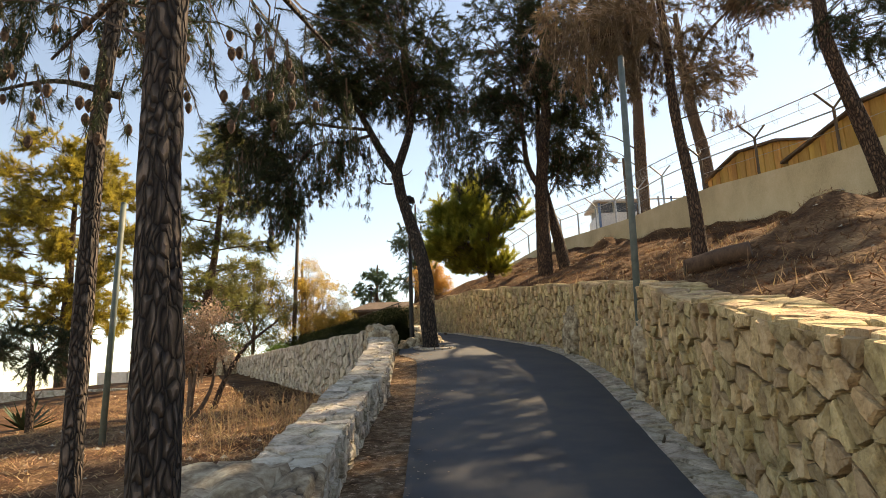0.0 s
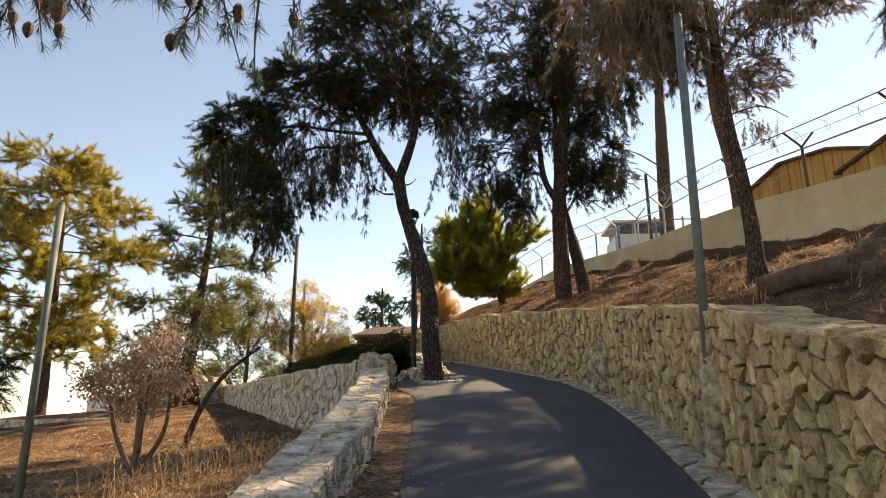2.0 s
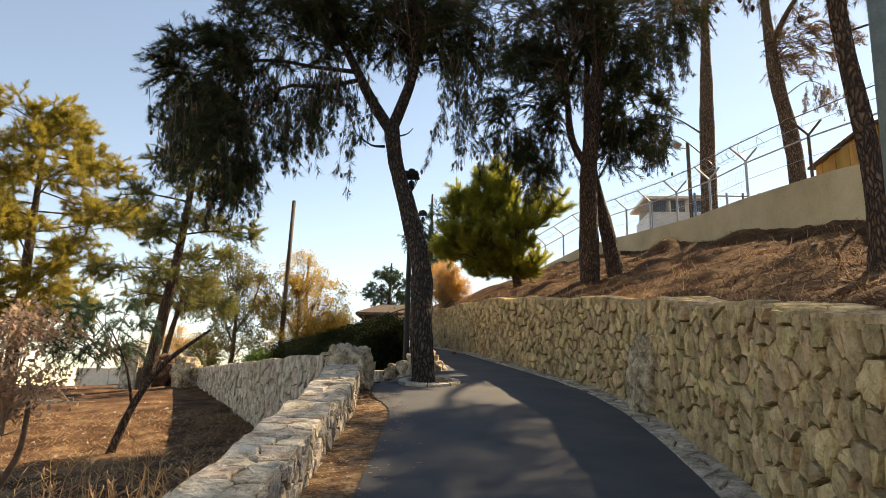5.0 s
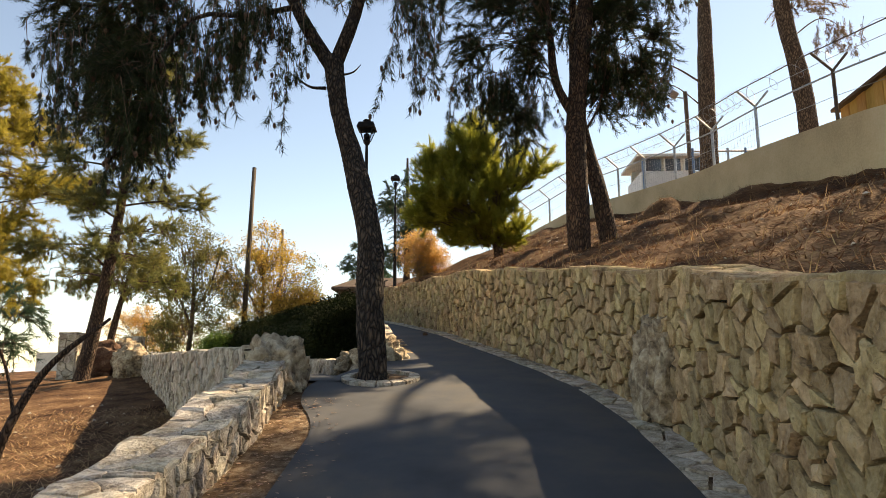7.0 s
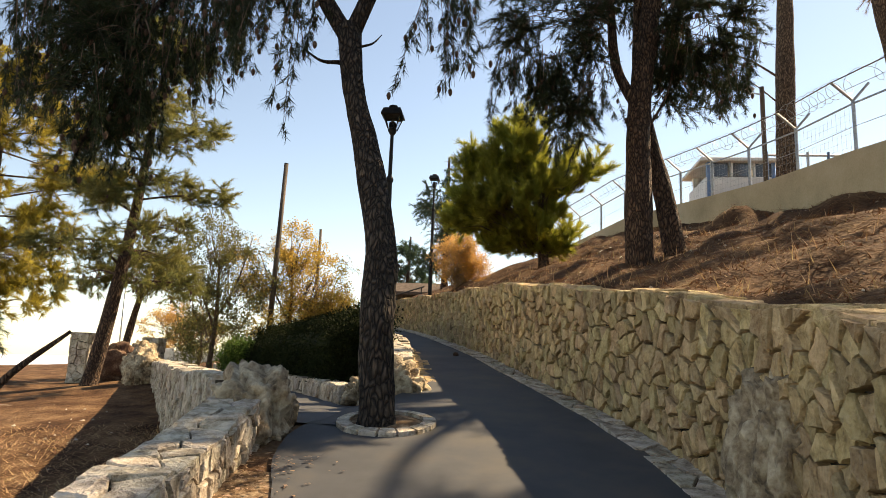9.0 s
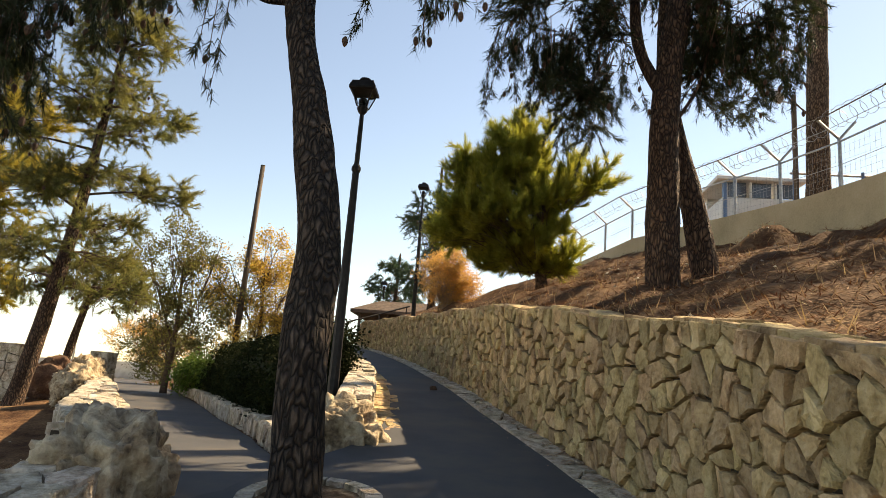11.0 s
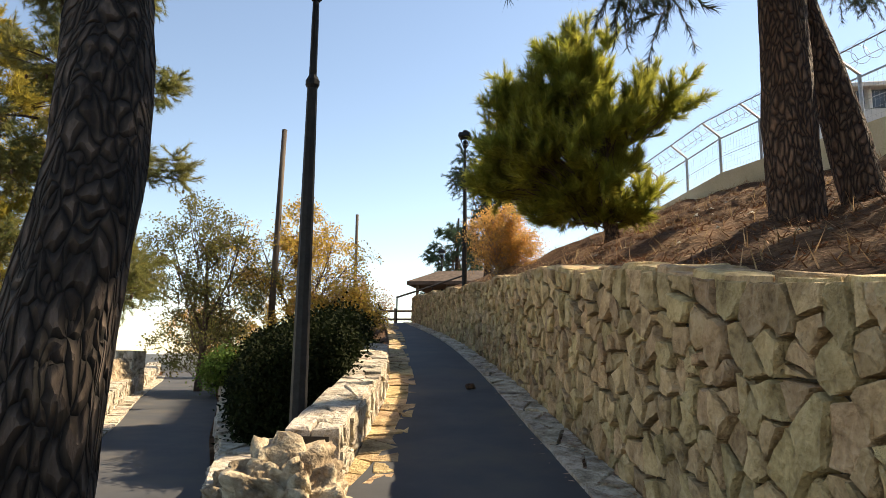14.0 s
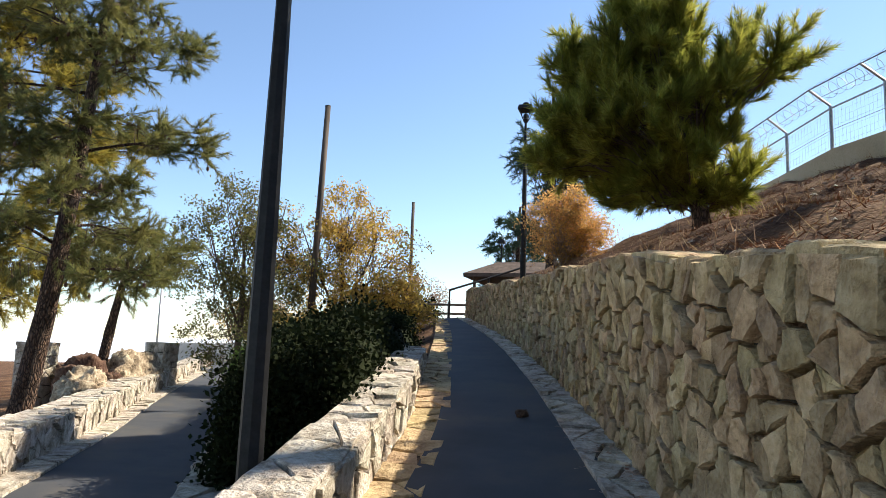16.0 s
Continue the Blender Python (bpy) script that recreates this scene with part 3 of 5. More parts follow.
kerb("kerb_1", lambda y: wall_x(y) - 0.03, -6, 37, 0.33, 1, 21, "strip of flat cream paving stones at the foot of the wall", M_PALE_J)
kerb("kerb_2", lambda y: bed_edge(y) + 0.02, 19.8, 36, 0.36, -1, 22, "strip of crazy paving beside the planter wall", M_STONE_J)
kerb("kerb_3", lambda y: left_foot(y) + 0.02, 17.5, 40, 0.3, -1, 23, "strip of flat stones along the side path", M_PALE_J, zf=lambda x, y: fork_z(y) + 0.015)


def boulder(name, at, size, seed, material, label, turn=0, rough=0.32, category="rock"):
    bm = bmesh.new()
    bmesh.ops.create_icosphere(bm, subdivisions=5, radius=1)
    o = seed * 3.7
    for v in bm.verts:
        p = v.co.copy()
        k = 1 + rough * noise.noise((p.x * 1.3 + o, p.y * 1.3, p.z * 1.3)) + rough * 0.55 * noise.noise((p.x * 3 + o, p.y * 3, p.z * 3)) - 0.42 * rough * max(0, 1 - 5 * abs(noise.noise((p.x * 2.6 + o, p.y * 2.6, p.z * 2.6 + 4)))) + 0.16 * abs(noise.noise((p.x * 6 + o, p.y * 6, p.z * 6))) + 0.06 * noise.noise((p.x * 15 + o, p.y * 15, p.z * 15))
        c = [math.copysign(abs(a) ** 0.75, a) for a in p]
        v.co = Vector([c[i] * size[i] * k for i in range(3)])
        v.co.z = max(v.co.z, -size[2] * 0.75)
    me = bpy.data.meshes.new(name)
    bm.to_mesh(me)
    bm.free()
    me.materials.append(material)
    me.polygons.foreach_set("use_smooth", [True] * len(me.polygons))
    ob = new(name, me)
    ob.matrix_world = pose(*at, 0, 0, turn)
    return tagged(ob, label, category)


boulder("boulder", (-2.5, 16.75, 1.72), (0.36, 0.5, 0.42), 1, M_ROCK, "pitted grey limestone boulder ending the low wall", 20)
boulder("boulder", (-1.60, 19.4, 1.90), (0.36, 0.38, 0.36), 2, M_ROCK, "rough pale limestone boulder at the planter tip", 10, 0.5)
boulder("boulder", (-2.08, 19.85, 1.84), (0.28, 0.22, 0.2), 12, M_ROCK, "low pale limestone boulder beside the planter", 60, 0.4)
boulder("boulder", (1.62, 9.35, 0.85), (0.38, 0.36, 0.62), 3, M_ROCK, "lumpy grey rock built into the retaining wall", 0, 0.3)
boulder("boulder", (1.70, 15.0, 1.72), (0.33, 0.42, 0.58), 4, M_ROCK, "brown weathered rock bulging from the wall", 0, 0.3)
boulder("boulder", (-2.0, 4.9, -0.2), (0.45, 0.7, 0.36), 5, M_ROCK, "pale eroded limestone boulder by the pine", 15, 0.45)
boulder("boulder", (-2.75, 4.2, -0.35), (0.5, 0.45, 0.34), 6, M_ROCK, "sunlit white limestone boulder on the slope", 40, 0.45)
boulder("boulder", (-2.5, 3.45, -0.55), (0.4, 0.35, 0.3), 14, M_ROCK, "sunlit jagged limestone rock by the path", 70, 0.45)
boulder("boulder", (-10.75, 28.7, 1.9), (0.6, 0.5, 0.6), 8, M_REDROCK, "dark rusty rock with a hollow", 10, 0.35)
boulder("boulder", (-11.0, 30.2, 1.85), (0.5, 1.1, 0.75), 9, M_ROCK, "massive cream rock beside the side path", 20, 0.25)
boulder("boulder", (-9.2, 26.9, 1.9), (0.4, 0.5, 0.5), 10, M_ROCK, "rounded limestone rock on the wall", 50)


def pier(at, w, h, label):
    t = thing("stone_pier", at, label, "pillar")
    core = Shape().box((at[0] - w / 2 + 0.02, at[1] - w / 2 + 0.02, at[2]), (at[0] + w / 2 - 0.02, at[1] + w / 2 - 0.02, at[2] + h - 0.03))
    part("core", core, M_MORTAR, t)
    rnd = random.Random(int(abs(at[0] * 10)))
    s = Shape()
    for k in range(4):
        m = pose(at[0], at[1], at[2], 0, 0, 90 * k)
        for poly in scatter_cells(-w / 2, w / 2, 0, h, 0.28, 0.2, 0.008, rnd):
            vs, fs = stone(poly, lambda u, v, d: tuple(m @ Vector((u, -w / 2 - d, v))), rnd, 0.03)
            s.add(vs, fs)
    m = pose(*at)
    part("stonework", s, M_PALE_J, t, kind="stuff")
    part("cap", Shape().box((at[0] - w / 2 - 0.03, at[1] - w / 2 - 0.03, at[2] + h - 0.03), (at[0] + w / 2 + 0.03, at[1] + w / 2 + 0.03, at[2] + h + 0.05), bevel=0.015), M_PALE, t)


pier((-11.6, 28.2, 1.0), 0.5, 1.8, "square pier of cream rubble stone")
pier((-11.6, 31.9, 1.2), 0.5, 1.65, "square stone pier beyond the rock")
end_wall = thing("end_wall", (-18.5, 46.4, 1.9), "white sunlit stone wall closing the side path", "wall")
for i in range(6):
    a = -24 + i * 2.0
    part("block", Shape().box((a, 46.2, 1.5), (a + 1.96, 46.7, 2.75 + 0.05 * (i % 3)), bevel=0.03), M_PALEWALL, end_wall)

# tree ring
ring_thing = thing("tree_ring", (-1.29, 17.2, 1.6), "ring of cream stones set round the pine in asphalt", "tree ring")
for k in range(16):
    a0, a1 = 2 * math.pi * k / 16 + 0.03, 2 * math.pi * (k + 1) / 16 - 0.02
    vs = []
    for z in (-0.03, 0.07):
        for r, a in ((0.39, a0), (0.39, a1), (0.52, a1), (0.52, a0)):
            x, y = -1.29 + r * math.cos(a) * 0.95, 17.2 + r * math.sin(a)
            vs.append((x, y, path_z(y) + 0.02 + z - (0.01 if r > 0.5 and z > 0 else 0)))
    part("ring_stone", Shape().add(vs, [(4, 5, 6, 7), (0, 4, 7, 3), (1, 2, 6, 5), (3, 7, 6, 2), (0, 1, 5, 4)]), M_PALE, ring_thing)
soil = Shape()
soil.v = [(-1.29 + 0.41 * math.cos(a) * 0.95, 17.2 + 0.41 * math.sin(a), path_z(17.2 + 0.41 * math.sin(a)) + 0.05) for a in np.linspace(0, 6.28, 24, endpoint=False)] + [(-1.29, 17.2, path_z(17.2) + 0.08)]
soil.f = [(k, (k + 1) % 24, 24) for k in range(24)]
part("soil", soil, M_LITTER, ring_thing)

# ---- trees ----


def tuft_bank(seed, needles, length, width, spread, count=8):
    """Sprays of thin needles round +Z, as triangles."""
    r = np.random.RandomState(seed)
    bank = []
    for _ in range(count):
        t = np.zeros((needles, 3, 3))
        for k in range(needles):
            a, s = r.rand() * 2 * np.pi, spread * (0.25 + 0.75 * r.rand())
            d = np.array([np.cos(a) * np.sin(s), np.sin(a) * np.sin(s), np.cos(s)])
            w = np.cross(d, r.randn(3))
            w = w / np.linalg.norm(w) * width
            o = np.array([0, 0, r.rand() * length * 0.9 - length * 0.3])
            t[k] = [o - w, o + w, o + d * length * (0.7 + 0.5 * r.rand())]
        bank.append(t)
    return np.array(bank)


TUFT = tuft_bank(3, 18, 0.12, 0.0042, 0.95)
TUFT_NEAR = tuft_bank(7, 24, 0.09, 0.002, 1.0)
TUFT_UP = tuft_bank(8, 18, 0.17, 0.0065, 0.8)
TUFT_FAR = tuft_bank(4, 16, 0.22, 0.010, 1.1)


def leaf_bank(seed, leaves, length, reach, count=8):
    r = np.random.RandomState(seed)
    t = np.zeros((count, leaves, 4, 3))
    for c in range(count):
        for k in range(leaves):
            d = r.randn(3)
            d /= np.linalg.norm(d)
            w = np.cross(d, r.randn(3))
            w = w / np.linalg.norm(w) * length * 0.32
            o = r.randn(3) * reach
            l = length * (0.7 + 0.6 * r.rand())
            t[c, k] = [o, o + d * l * 0.45 + w, o + d * l, o + d * l * 0.5 - w]
    return t


LEAF = leaf_bank(5, 9, 0.07, 0.10)
LEAF_SMALL = leaf_bank(6, 9, 0.045, 0.07)


def frames_for(dirs, r):
    d = dirs / np.linalg.norm(dirs, axis=1, keepdims=True)
    h = r.randn(*d.shape)
    a = np.cross(d, h)
    a /= np.linalg.norm(a, axis=1, keepdims=True)
    b = np.cross(d, a)
    return np.stack([a, b, d], axis=2)


def spray(bank, pts, dirs, seed, scale=(0.8, 1.3)):
    """All tufts of a crown as one array of small faces."""
    r = np.random.RandomState(seed)
    pts, dirs = np.array(pts), np.array(dirs)
    m = frames_for(dirs, r)
    pick = bank[r.randint(0, len(bank), len(pts))]
    s = scale[0] + (scale[1] - scale[0]) * r.rand(len(pts))
    out = np.einsum("nij,nklj->nkli", m, pick) * s[:, None, None, None] + pts[:, None, None, :]
    return out.reshape(-1, bank.shape[2], 3)


def curve(pts, n):
    """Catmull-Rom points through pts."""
    p = [Vector(q) for q in pts]
    p = [p[0] * 2 - p[1]] + p + [p[-1] * 2 - p[-2]]
    out = []
    seg = len(p) - 3
    for i in range(n + 1):
        f = i / n * seg
        k = min(int(f), seg - 1)
        t = f - k
        a, b, c, d = p[k:k + 4]
        out.append(0.5 * ((2 * b) + (c - a) * t + (2 * a - 5 * b + 4 * c - d) * t * t + (3 * b - a - 3 * c + d) * t ** 3))
    return out


def tree(name, label, trunk, radii, limbs, masses, bark, leaf, bank, seed, category="pine tree", hang=(), tufts=30, cones=0, seg=14, cluster=0.34, twig=M_TWIG, trunk_steps=22, droop=0.0, weep=0.7, lift=0.05, gaps=-0.12):
    """trunk: points; limbs: [(points, r0, r1)]; masses: [(centre, radii, clusters, from-point)] of foliage; hang: [(from, to, count, length)] rows of hanging twigs."""
    r = random.Random(seed)
    base = Vector(trunk[0])
    t = thing(name, tuple(base), label, category)
    pts = curve(trunk, trunk_steps)
    rad = [float(np.interp(i / trunk_steps, np.linspace(0, 1, len(radii)), radii)) for i in range(trunk_steps + 1)]
    pts = [pts[0] - Vector((0, 0, 0.3))] + pts
    rad = [rad[0] * 1.35] + [rad[0] * 1.18] + rad[1:]
    part("trunk", Shape().tube(pts, rad, seg, 0.2 if seg > 20 else 0.14), bark, t, smooth=True)
    for lp, r0, r1 in limbs:
        c = curve(lp, 12)
        part("limb", Shape().tube(c, [r0 + (r1 - r0) * i / 12 for i in range(13)], 8, 0.12), bark, t, smooth=True)
    twigs, P, D, cone_at = Shape(), [], [], []
    for centre, size, n, origin in masses:
        centre, origin = Vector(centre), Vector(origin)
        for _ in range(n):
            while True:
                q = Vector((r.uniform(-1, 1), r.uniform(-1, 1), r.uniform(-1, 1)))
                if 0.15 < q.length < 1 and noise.noise((q.x * size[0] * 1.5 + seed, q.y * size[1] * 1.5, q.z * size[2] * 1.9)) > gaps:
                    break
            q = q.normalized() * (q.length ** 0.55)
            end = centre + Vector((q.x * size[0], q.y * size[1], q.z * size[2]))
            root = origin + Vector((r.gauss(0, 0.12) * size[0], r.gauss(0, 0.12) * size[1], r.gauss(0, 0.3) * size[2]))
            mid = root.lerp(end, 0.55) + Vector((r.gauss(0, 0.12), r.gauss(0, 0.12), 0.12 + r.gauss(0, 0.1)))
            tip = end + Vector((0, 0, -droop * r.random()))
            br = curve([root.lerp(mid, 0.25 * r.random()), mid, tip], 5)
            rr = 0.008 + 0.004 * (end - origin).length
            twigs.tube(br, [rr * (1 - 0.16 * i) for i in range(6)], 3, cap=False)
            out = (tip - mid).normalized()
            for _ in range(max(2, tufts // 6)):
                f = 0.45 + 0.55 * r.random()
                o = mid.lerp(tip, f)
                side = (out * 0.5 + Vector((r.gauss(0, 0.6), r.gauss(0, 0.6), r.gauss(0, 0.45) + lift))).normalized()
                ln = cluster * (0.7 + 0.9 * r.random())
                sag = Vector((0, 0, -0.5 * ln * weep))
                e = o + side * ln + sag
                m2 = o + side * ln * 0.55 + sag * 0.2
                twigs.tube([o, m2, e], [0.006, 0.005, 0.003], 3, cap=False)
                for k in range(6):
                    g = (k + 0.3 + 0.7 * r.random()) / 6
                    p = o.lerp(m2, g / 0.55) if g < 0.55 else m2.lerp(e, (g - 0.55) / 0.45)
                    P.append(p)
                    D.append((side + sag * (1.6 * g / ln) + Vector((r.gauss(0, 0.25), r.gauss(0, 0.25), r.gauss(0, 0.25)))).normalized())
            if r.random() < cones:
                cone_at.append(tip + Vector((r.gauss(0, 0.1), r.gauss(0, 0.1), -0.12)))
    for a, b, n, ln in hang:
        a, b = Vector(a), Vector(b)
        for _ in range(n):
            o = a.lerp(b, r.random()) + Vector((r.gauss(0, 0.12), r.gauss(0, 0.22), r.gauss(0, 0.06)))
            k = ln * (0.4 + 0.8 * r.random())
            sway = Vector((r.gauss(0, 0.14), r.gauss(0, 0.14), 0))
            c = curve([o, o + sway * 0.5 * k + Vector((0, 0, -0.5 * k)), o + sway * k + Vector((r.gauss(0, 0.06), 0, -k))], 5)
            twigs.tube(c, [0.008 - 0.001 * i for i in range(6)], 3, cap=False)
            for i in range(int(5 + 9 * k)):
                f = r.random() ** 0.7
                p = c[min(5, int(f * 5))].lerp(c[min(5, int(f * 5) + 1)], f * 5 % 1)
                P.append(p + Vector((r.gauss(0, 0.03), r.gauss(0, 0.03), 0)))
                D.append(Vector((r.gauss(0, 0.35), r.gauss(0, 0.35), -1)).normalized())
            if r.random() < cones * 1.5:
                cone_at += [p + Vector((r.gauss(0, 0.05), r.gauss(0, 0.05), 0.02)) for p in (c[-1], c[3]) if r.random() < 0.75]
    if twigs.v:
        part("branchwork", twigs, twig, t, kind="stuff")
    if P:
        part("crown", tri_mesh("crown", spray(bank, P, D, seed), leaf), leaf, t)
    if cone_at:
        s = Shape()
        for p in cone_at:
            s.lathe([(0.008, 0.045), (0.024, 0.025), (0.028, -0.005), (0.018, -0.035), (0.004, -0.052)], 6, p)
        part("cone_cluster", s, M_CONE, t, "small dark brown pine cones", kind="stuff")
    return t


# pine in the ring beside the path
F = Vector((-2.19, 18.2, 6.40))
tree("pine_tree", "tall forked pine with drooping cone-laden branches growing in a stone ring",
     [(-1.38, 17.15, 1.62), (-1.44, 17.2, 2.6), (-1.49, 17.4, 3.5), (-1.79, 17.75, 4.7), (-2.05, 18.0, 5.6), tuple(F)], [0.18, 0.168, 0.17, 0.145, 0.135, 0.15],
     [([F + Vector((0, 0, -0.15)), F + Vector((-0.45, 0.1, 0.6)), F + Vector((-0.75, 0.1, 1.2)), F + Vector((-1.15, 0.1, 1.85)), F + Vector((-2.0, 0.1, 2.3))], 0.115, 0.05),
      ([F + Vector((0, 0, -0.15)), F + Vector((0.3, 0.05, 0.75)), F + Vector((0.42, 0.0, 1.4)), F + Vector((0.35, 0, 2.6)), F + Vector((0.3, 0, 4.2))], 0.12, 0.04),
      ([F + Vector((-0.6, 0.1, 0.95)), F + Vector((-1.3, -0.1, 0.7)), F + Vector((-2.1, -0.3, 0.55)), F + Vector((-2.7, -0.4, -0.5)), F + Vector((-3.1, -0.5, -1.9))], 0.05, 0.012),
      ([F + Vector((-0.7, 0.1, 1.1)), F + Vector((-1.5, 0.1, 1.2)), F + Vector((-2.6, 0.1, 1.35)), F + Vector((-3.9, 0.0, 0.95))], 0.05, 0.02),
      ([F + Vector((-0.1, 0, -0.45)), F + Vector((-0.35, 0, -0.42)), F + Vector((-0.6, -0.05, -0.25))], 0.03, 0.01),
      ([F + Vector((0.1, 0, -0.25)), F + Vector((0.3, 0, -0.2)), F + Vector((0.42, 0, -0.08))], 0.02, 0.006),
      ([F + Vector((0.38, 0, 1.2)), F + Vector((0.9, -0.1, 1.25)), F + Vector((1.4, -0.2, 1.0))], 0.03, 0.01)],
     [(F + Vector((-0.5, 0.2, 3.5)), (2.1, 1.9, 1.9), 190, F + Vector((0.2, 0, 2.4))), (F + Vector((-0.3, 0.2, 5.7)), (1.7, 1.6, 1.3), 60, F + Vector((0.3, 0, 4.2))),
      (F + Vector((-2.2, 0.2, 2.1)), (1.5, 1.4, 0.9), 75, F + Vector((-1.6, 0.1, 2.0))),
      (F + Vector((-3.6, 0.1, 1.0)), (1.0, 1.1, 1.0), 70, F + Vector((-2.8, 0.1, 1.25))),
      (F + Vector((-2.9, -0.4, -0.6)), (0.45, 0.5, 1.1), 22, F + Vector((-2.6, -0.4, -0.2))),
      (F + Vector((0.9, 0.1, 2.1)), (0.9, 1.1, 0.8), 40, F + Vector((0.35, 0, 2.0)))],
     M_BARKRING, M_PINE, TUFT, 31, hang=[(F + Vector((-3.9, 0, 0.9)), F + Vector((-0.9, 0.1, 1.1)), 95, 1.2), (F + Vector((-3.0, -0.4, -1.0)), F + Vector((-1.3, -0.2, 0.65)), 70, 1.0), (F + Vector((1.05, -0.1, 1.2)), F + Vector((1.45, -0.2, 1.0)), 20, 1.9),
           (F + Vector((-4.2, -0.3, 0.4)), F + Vector((-2.4, -0.4, -0.2)), 50, 1.6), (F + Vector((-0.8, -0.2, 0.9)), F + Vector((-0.55, -0.2, 0.8)), 9, 1.9), (F + Vector((0.3, 0.1, 2.0)), F + Vector((2.0, 0.1, 2.2)), 40, 1.2)],
     cones=0.6, tufts=42, seg=22, trunk_steps=40)

# big trunk near the low wall, its foliage hanging from above
B = Vector((-2.03, 3.98, ground_z(-2.03, 3.98) - 0.05))
tree("pine_tree", "old pine trunk with deeply furrowed bark among boulders", [B, B + Vector((0.0, 0, 1.2)), B + Vector((-0.04, 0, 2.2)), B + Vector((-0.05, 0, 3.4)), B + Vector((-0.05, 0, 6.5))], [0.105, 0.093, 0.086, 0.08, 0.065],
     [([B + Vector((-0.05, 0, 3.5)), B + Vector((0.0, 1.0, 3.8)), B + Vector((0.3, 2.1, 3.8))], 0.03, 0.01), ([B + Vector((-0.05, 0, 3.3)), B + Vector((-0.6, 0.8, 3.6)), B + Vector((-1.6, 1.7, 3.6))], 0.03, 0.01)],
     [(B + Vector((0.1, 1.9, 3.8)), (0.5, 0.7, 0.25), 6, B + Vector((0.0, 1.1, 3.8))), (B + Vector((-1.2, 1.6, 3.6)), (1.0, 1.0, 0.4), 12, B + Vector((-0.6, 0.8, 3.6))), (B + Vector((0, 0, 6.8)), (2.2, 2.2, 1.0), 80, B + Vector((-0.05, 0, 6.0)))],
     M_BARK, M_PINE, TUFT_NEAR, 32, hang=[(B + Vector((-0.2, 1.6, 3.6)), B + Vector((0.3, 2.2, 3.7)), 12, 0.6), (B + Vector((-1.8, 1.6, 3.5)), B + Vector((-0.3, 1.2, 3.5)), 14, 0.45)], cones=0.8, tufts=10, seg=30, trunk_steps=60)

C = Vector((-3.6, 6.3, ground_z(-3.6, 6.3) - 0.05))
tree("pine_tree", "slender leaning pine on the slope", [C, C + Vector((0.0, 0, 1.8)), C + Vector((0.02, 0, 3.6)), C + Vector((0.2, 0.1, 5.6)), C + Vector((0.5, 0.2, 7.5))], [0.08, 0.072, 0.066, 0.06, 0.05],
     [([C + Vector((0.15, 0, 3.4)), C + Vector((-0.5, 0.2, 3.65)), C + Vector((-1.2, 0.3, 3.6))], 0.03, 0.01)],
     [(C + Vector((-0.6, 0.5, 5.3)), (1.2, 1.2, 1.0), 45, C + Vector((0.4, 0.1, 5.0))), (C + Vector((0.8, 0.2, 7.8)), (1.9, 1.9, 1.3), 80, C + Vector((0.7, 0.2, 7)))],
     M_BARK, M_PINE, TUFT, 33, hang=[(C + Vector((-1.3, 0.3, 4.6)), C + Vector((0.6, 0.2, 5.0)), 30, 0.9)], cones=0.5, tufts=24, twig=M_PALETWIG)

# pair of pines above the retaining wall
A = Vector((2.0, 21.62, 3.78))
tree("pine_tree", "dark pine of a close pair on the hillside", [A, A + Vector((0.0, 0, 1.6)), A + Vector((0.05, 0, 3.2)), A + Vector((0.3, 0.05, 5.2)), A + Vector((0.5, 0.1, 8.5))], [0.235, 0.21, 0.19, 0.16, 0.08],
     [([A + Vector((0.02, 0, 2.9)), A + Vector((-0.35, 0.1, 3.8)), A + Vector((-0.45, 0.1, 5.2)), A + Vector((-0.7, 0.2, 7))], 0.11, 0.04), ([A + Vector((0.05, 0, 2.4)), A + Vector((0.5, 0.1, 3.2)), A + Vector((0.7, 0.1, 4.1))], 0.03, 0.012)],
     [(A + Vector((-1.5, 0.1, 4.7)), (1.0, 1.2, 1.6), 68, A + Vector((-0.45, 0.1, 4.9))), (A + Vector((-0.9, 0.1, 7.6)), (2.0, 1.9, 2.0), 120, A + Vector((-0.3, 0.1, 6.6))),
      (A + Vector((1.1, 0.1, 4.6)), (0.8, 0.9, 1.0), 50, A + Vector((0.5, 0.1, 4.2))), (A + Vector((1.2, -0.2, 7.6)), (2.1, 1.9, 2.1), 100, A + Vector((0.4, 0.1, 6.4))), (A + Vector((-0.2, 0, 10.8)), (2.3, 2.1, 2.1), 70, A + Vector((0.3, 0.1, 8.6))), (A + Vector((-1.2, 0, 2.7)), (0.35, 0.4, 0.6), 12, A + Vector((-0.7, 0, 3.4)))],
     M_BARK2, M_PINE, TUFT, 34, hang=[(A + Vector((-2.3, 0, 4.0)), A + Vector((-0.4, 0, 3.7)), 60, 1.1), (A + Vector((0.5, 0, 4.4)), A + Vector((1.9, 0, 4.2)), 50, 1.2), (A + Vector((0.5, -0.2, 6.5)), A + Vector((2.2, -0.6, 6.5)), 60, 1.6)], cones=0.3, tufts=44, seg=18, trunk_steps=34)
A2 = Vector((2.66, 21.85, 4.1))
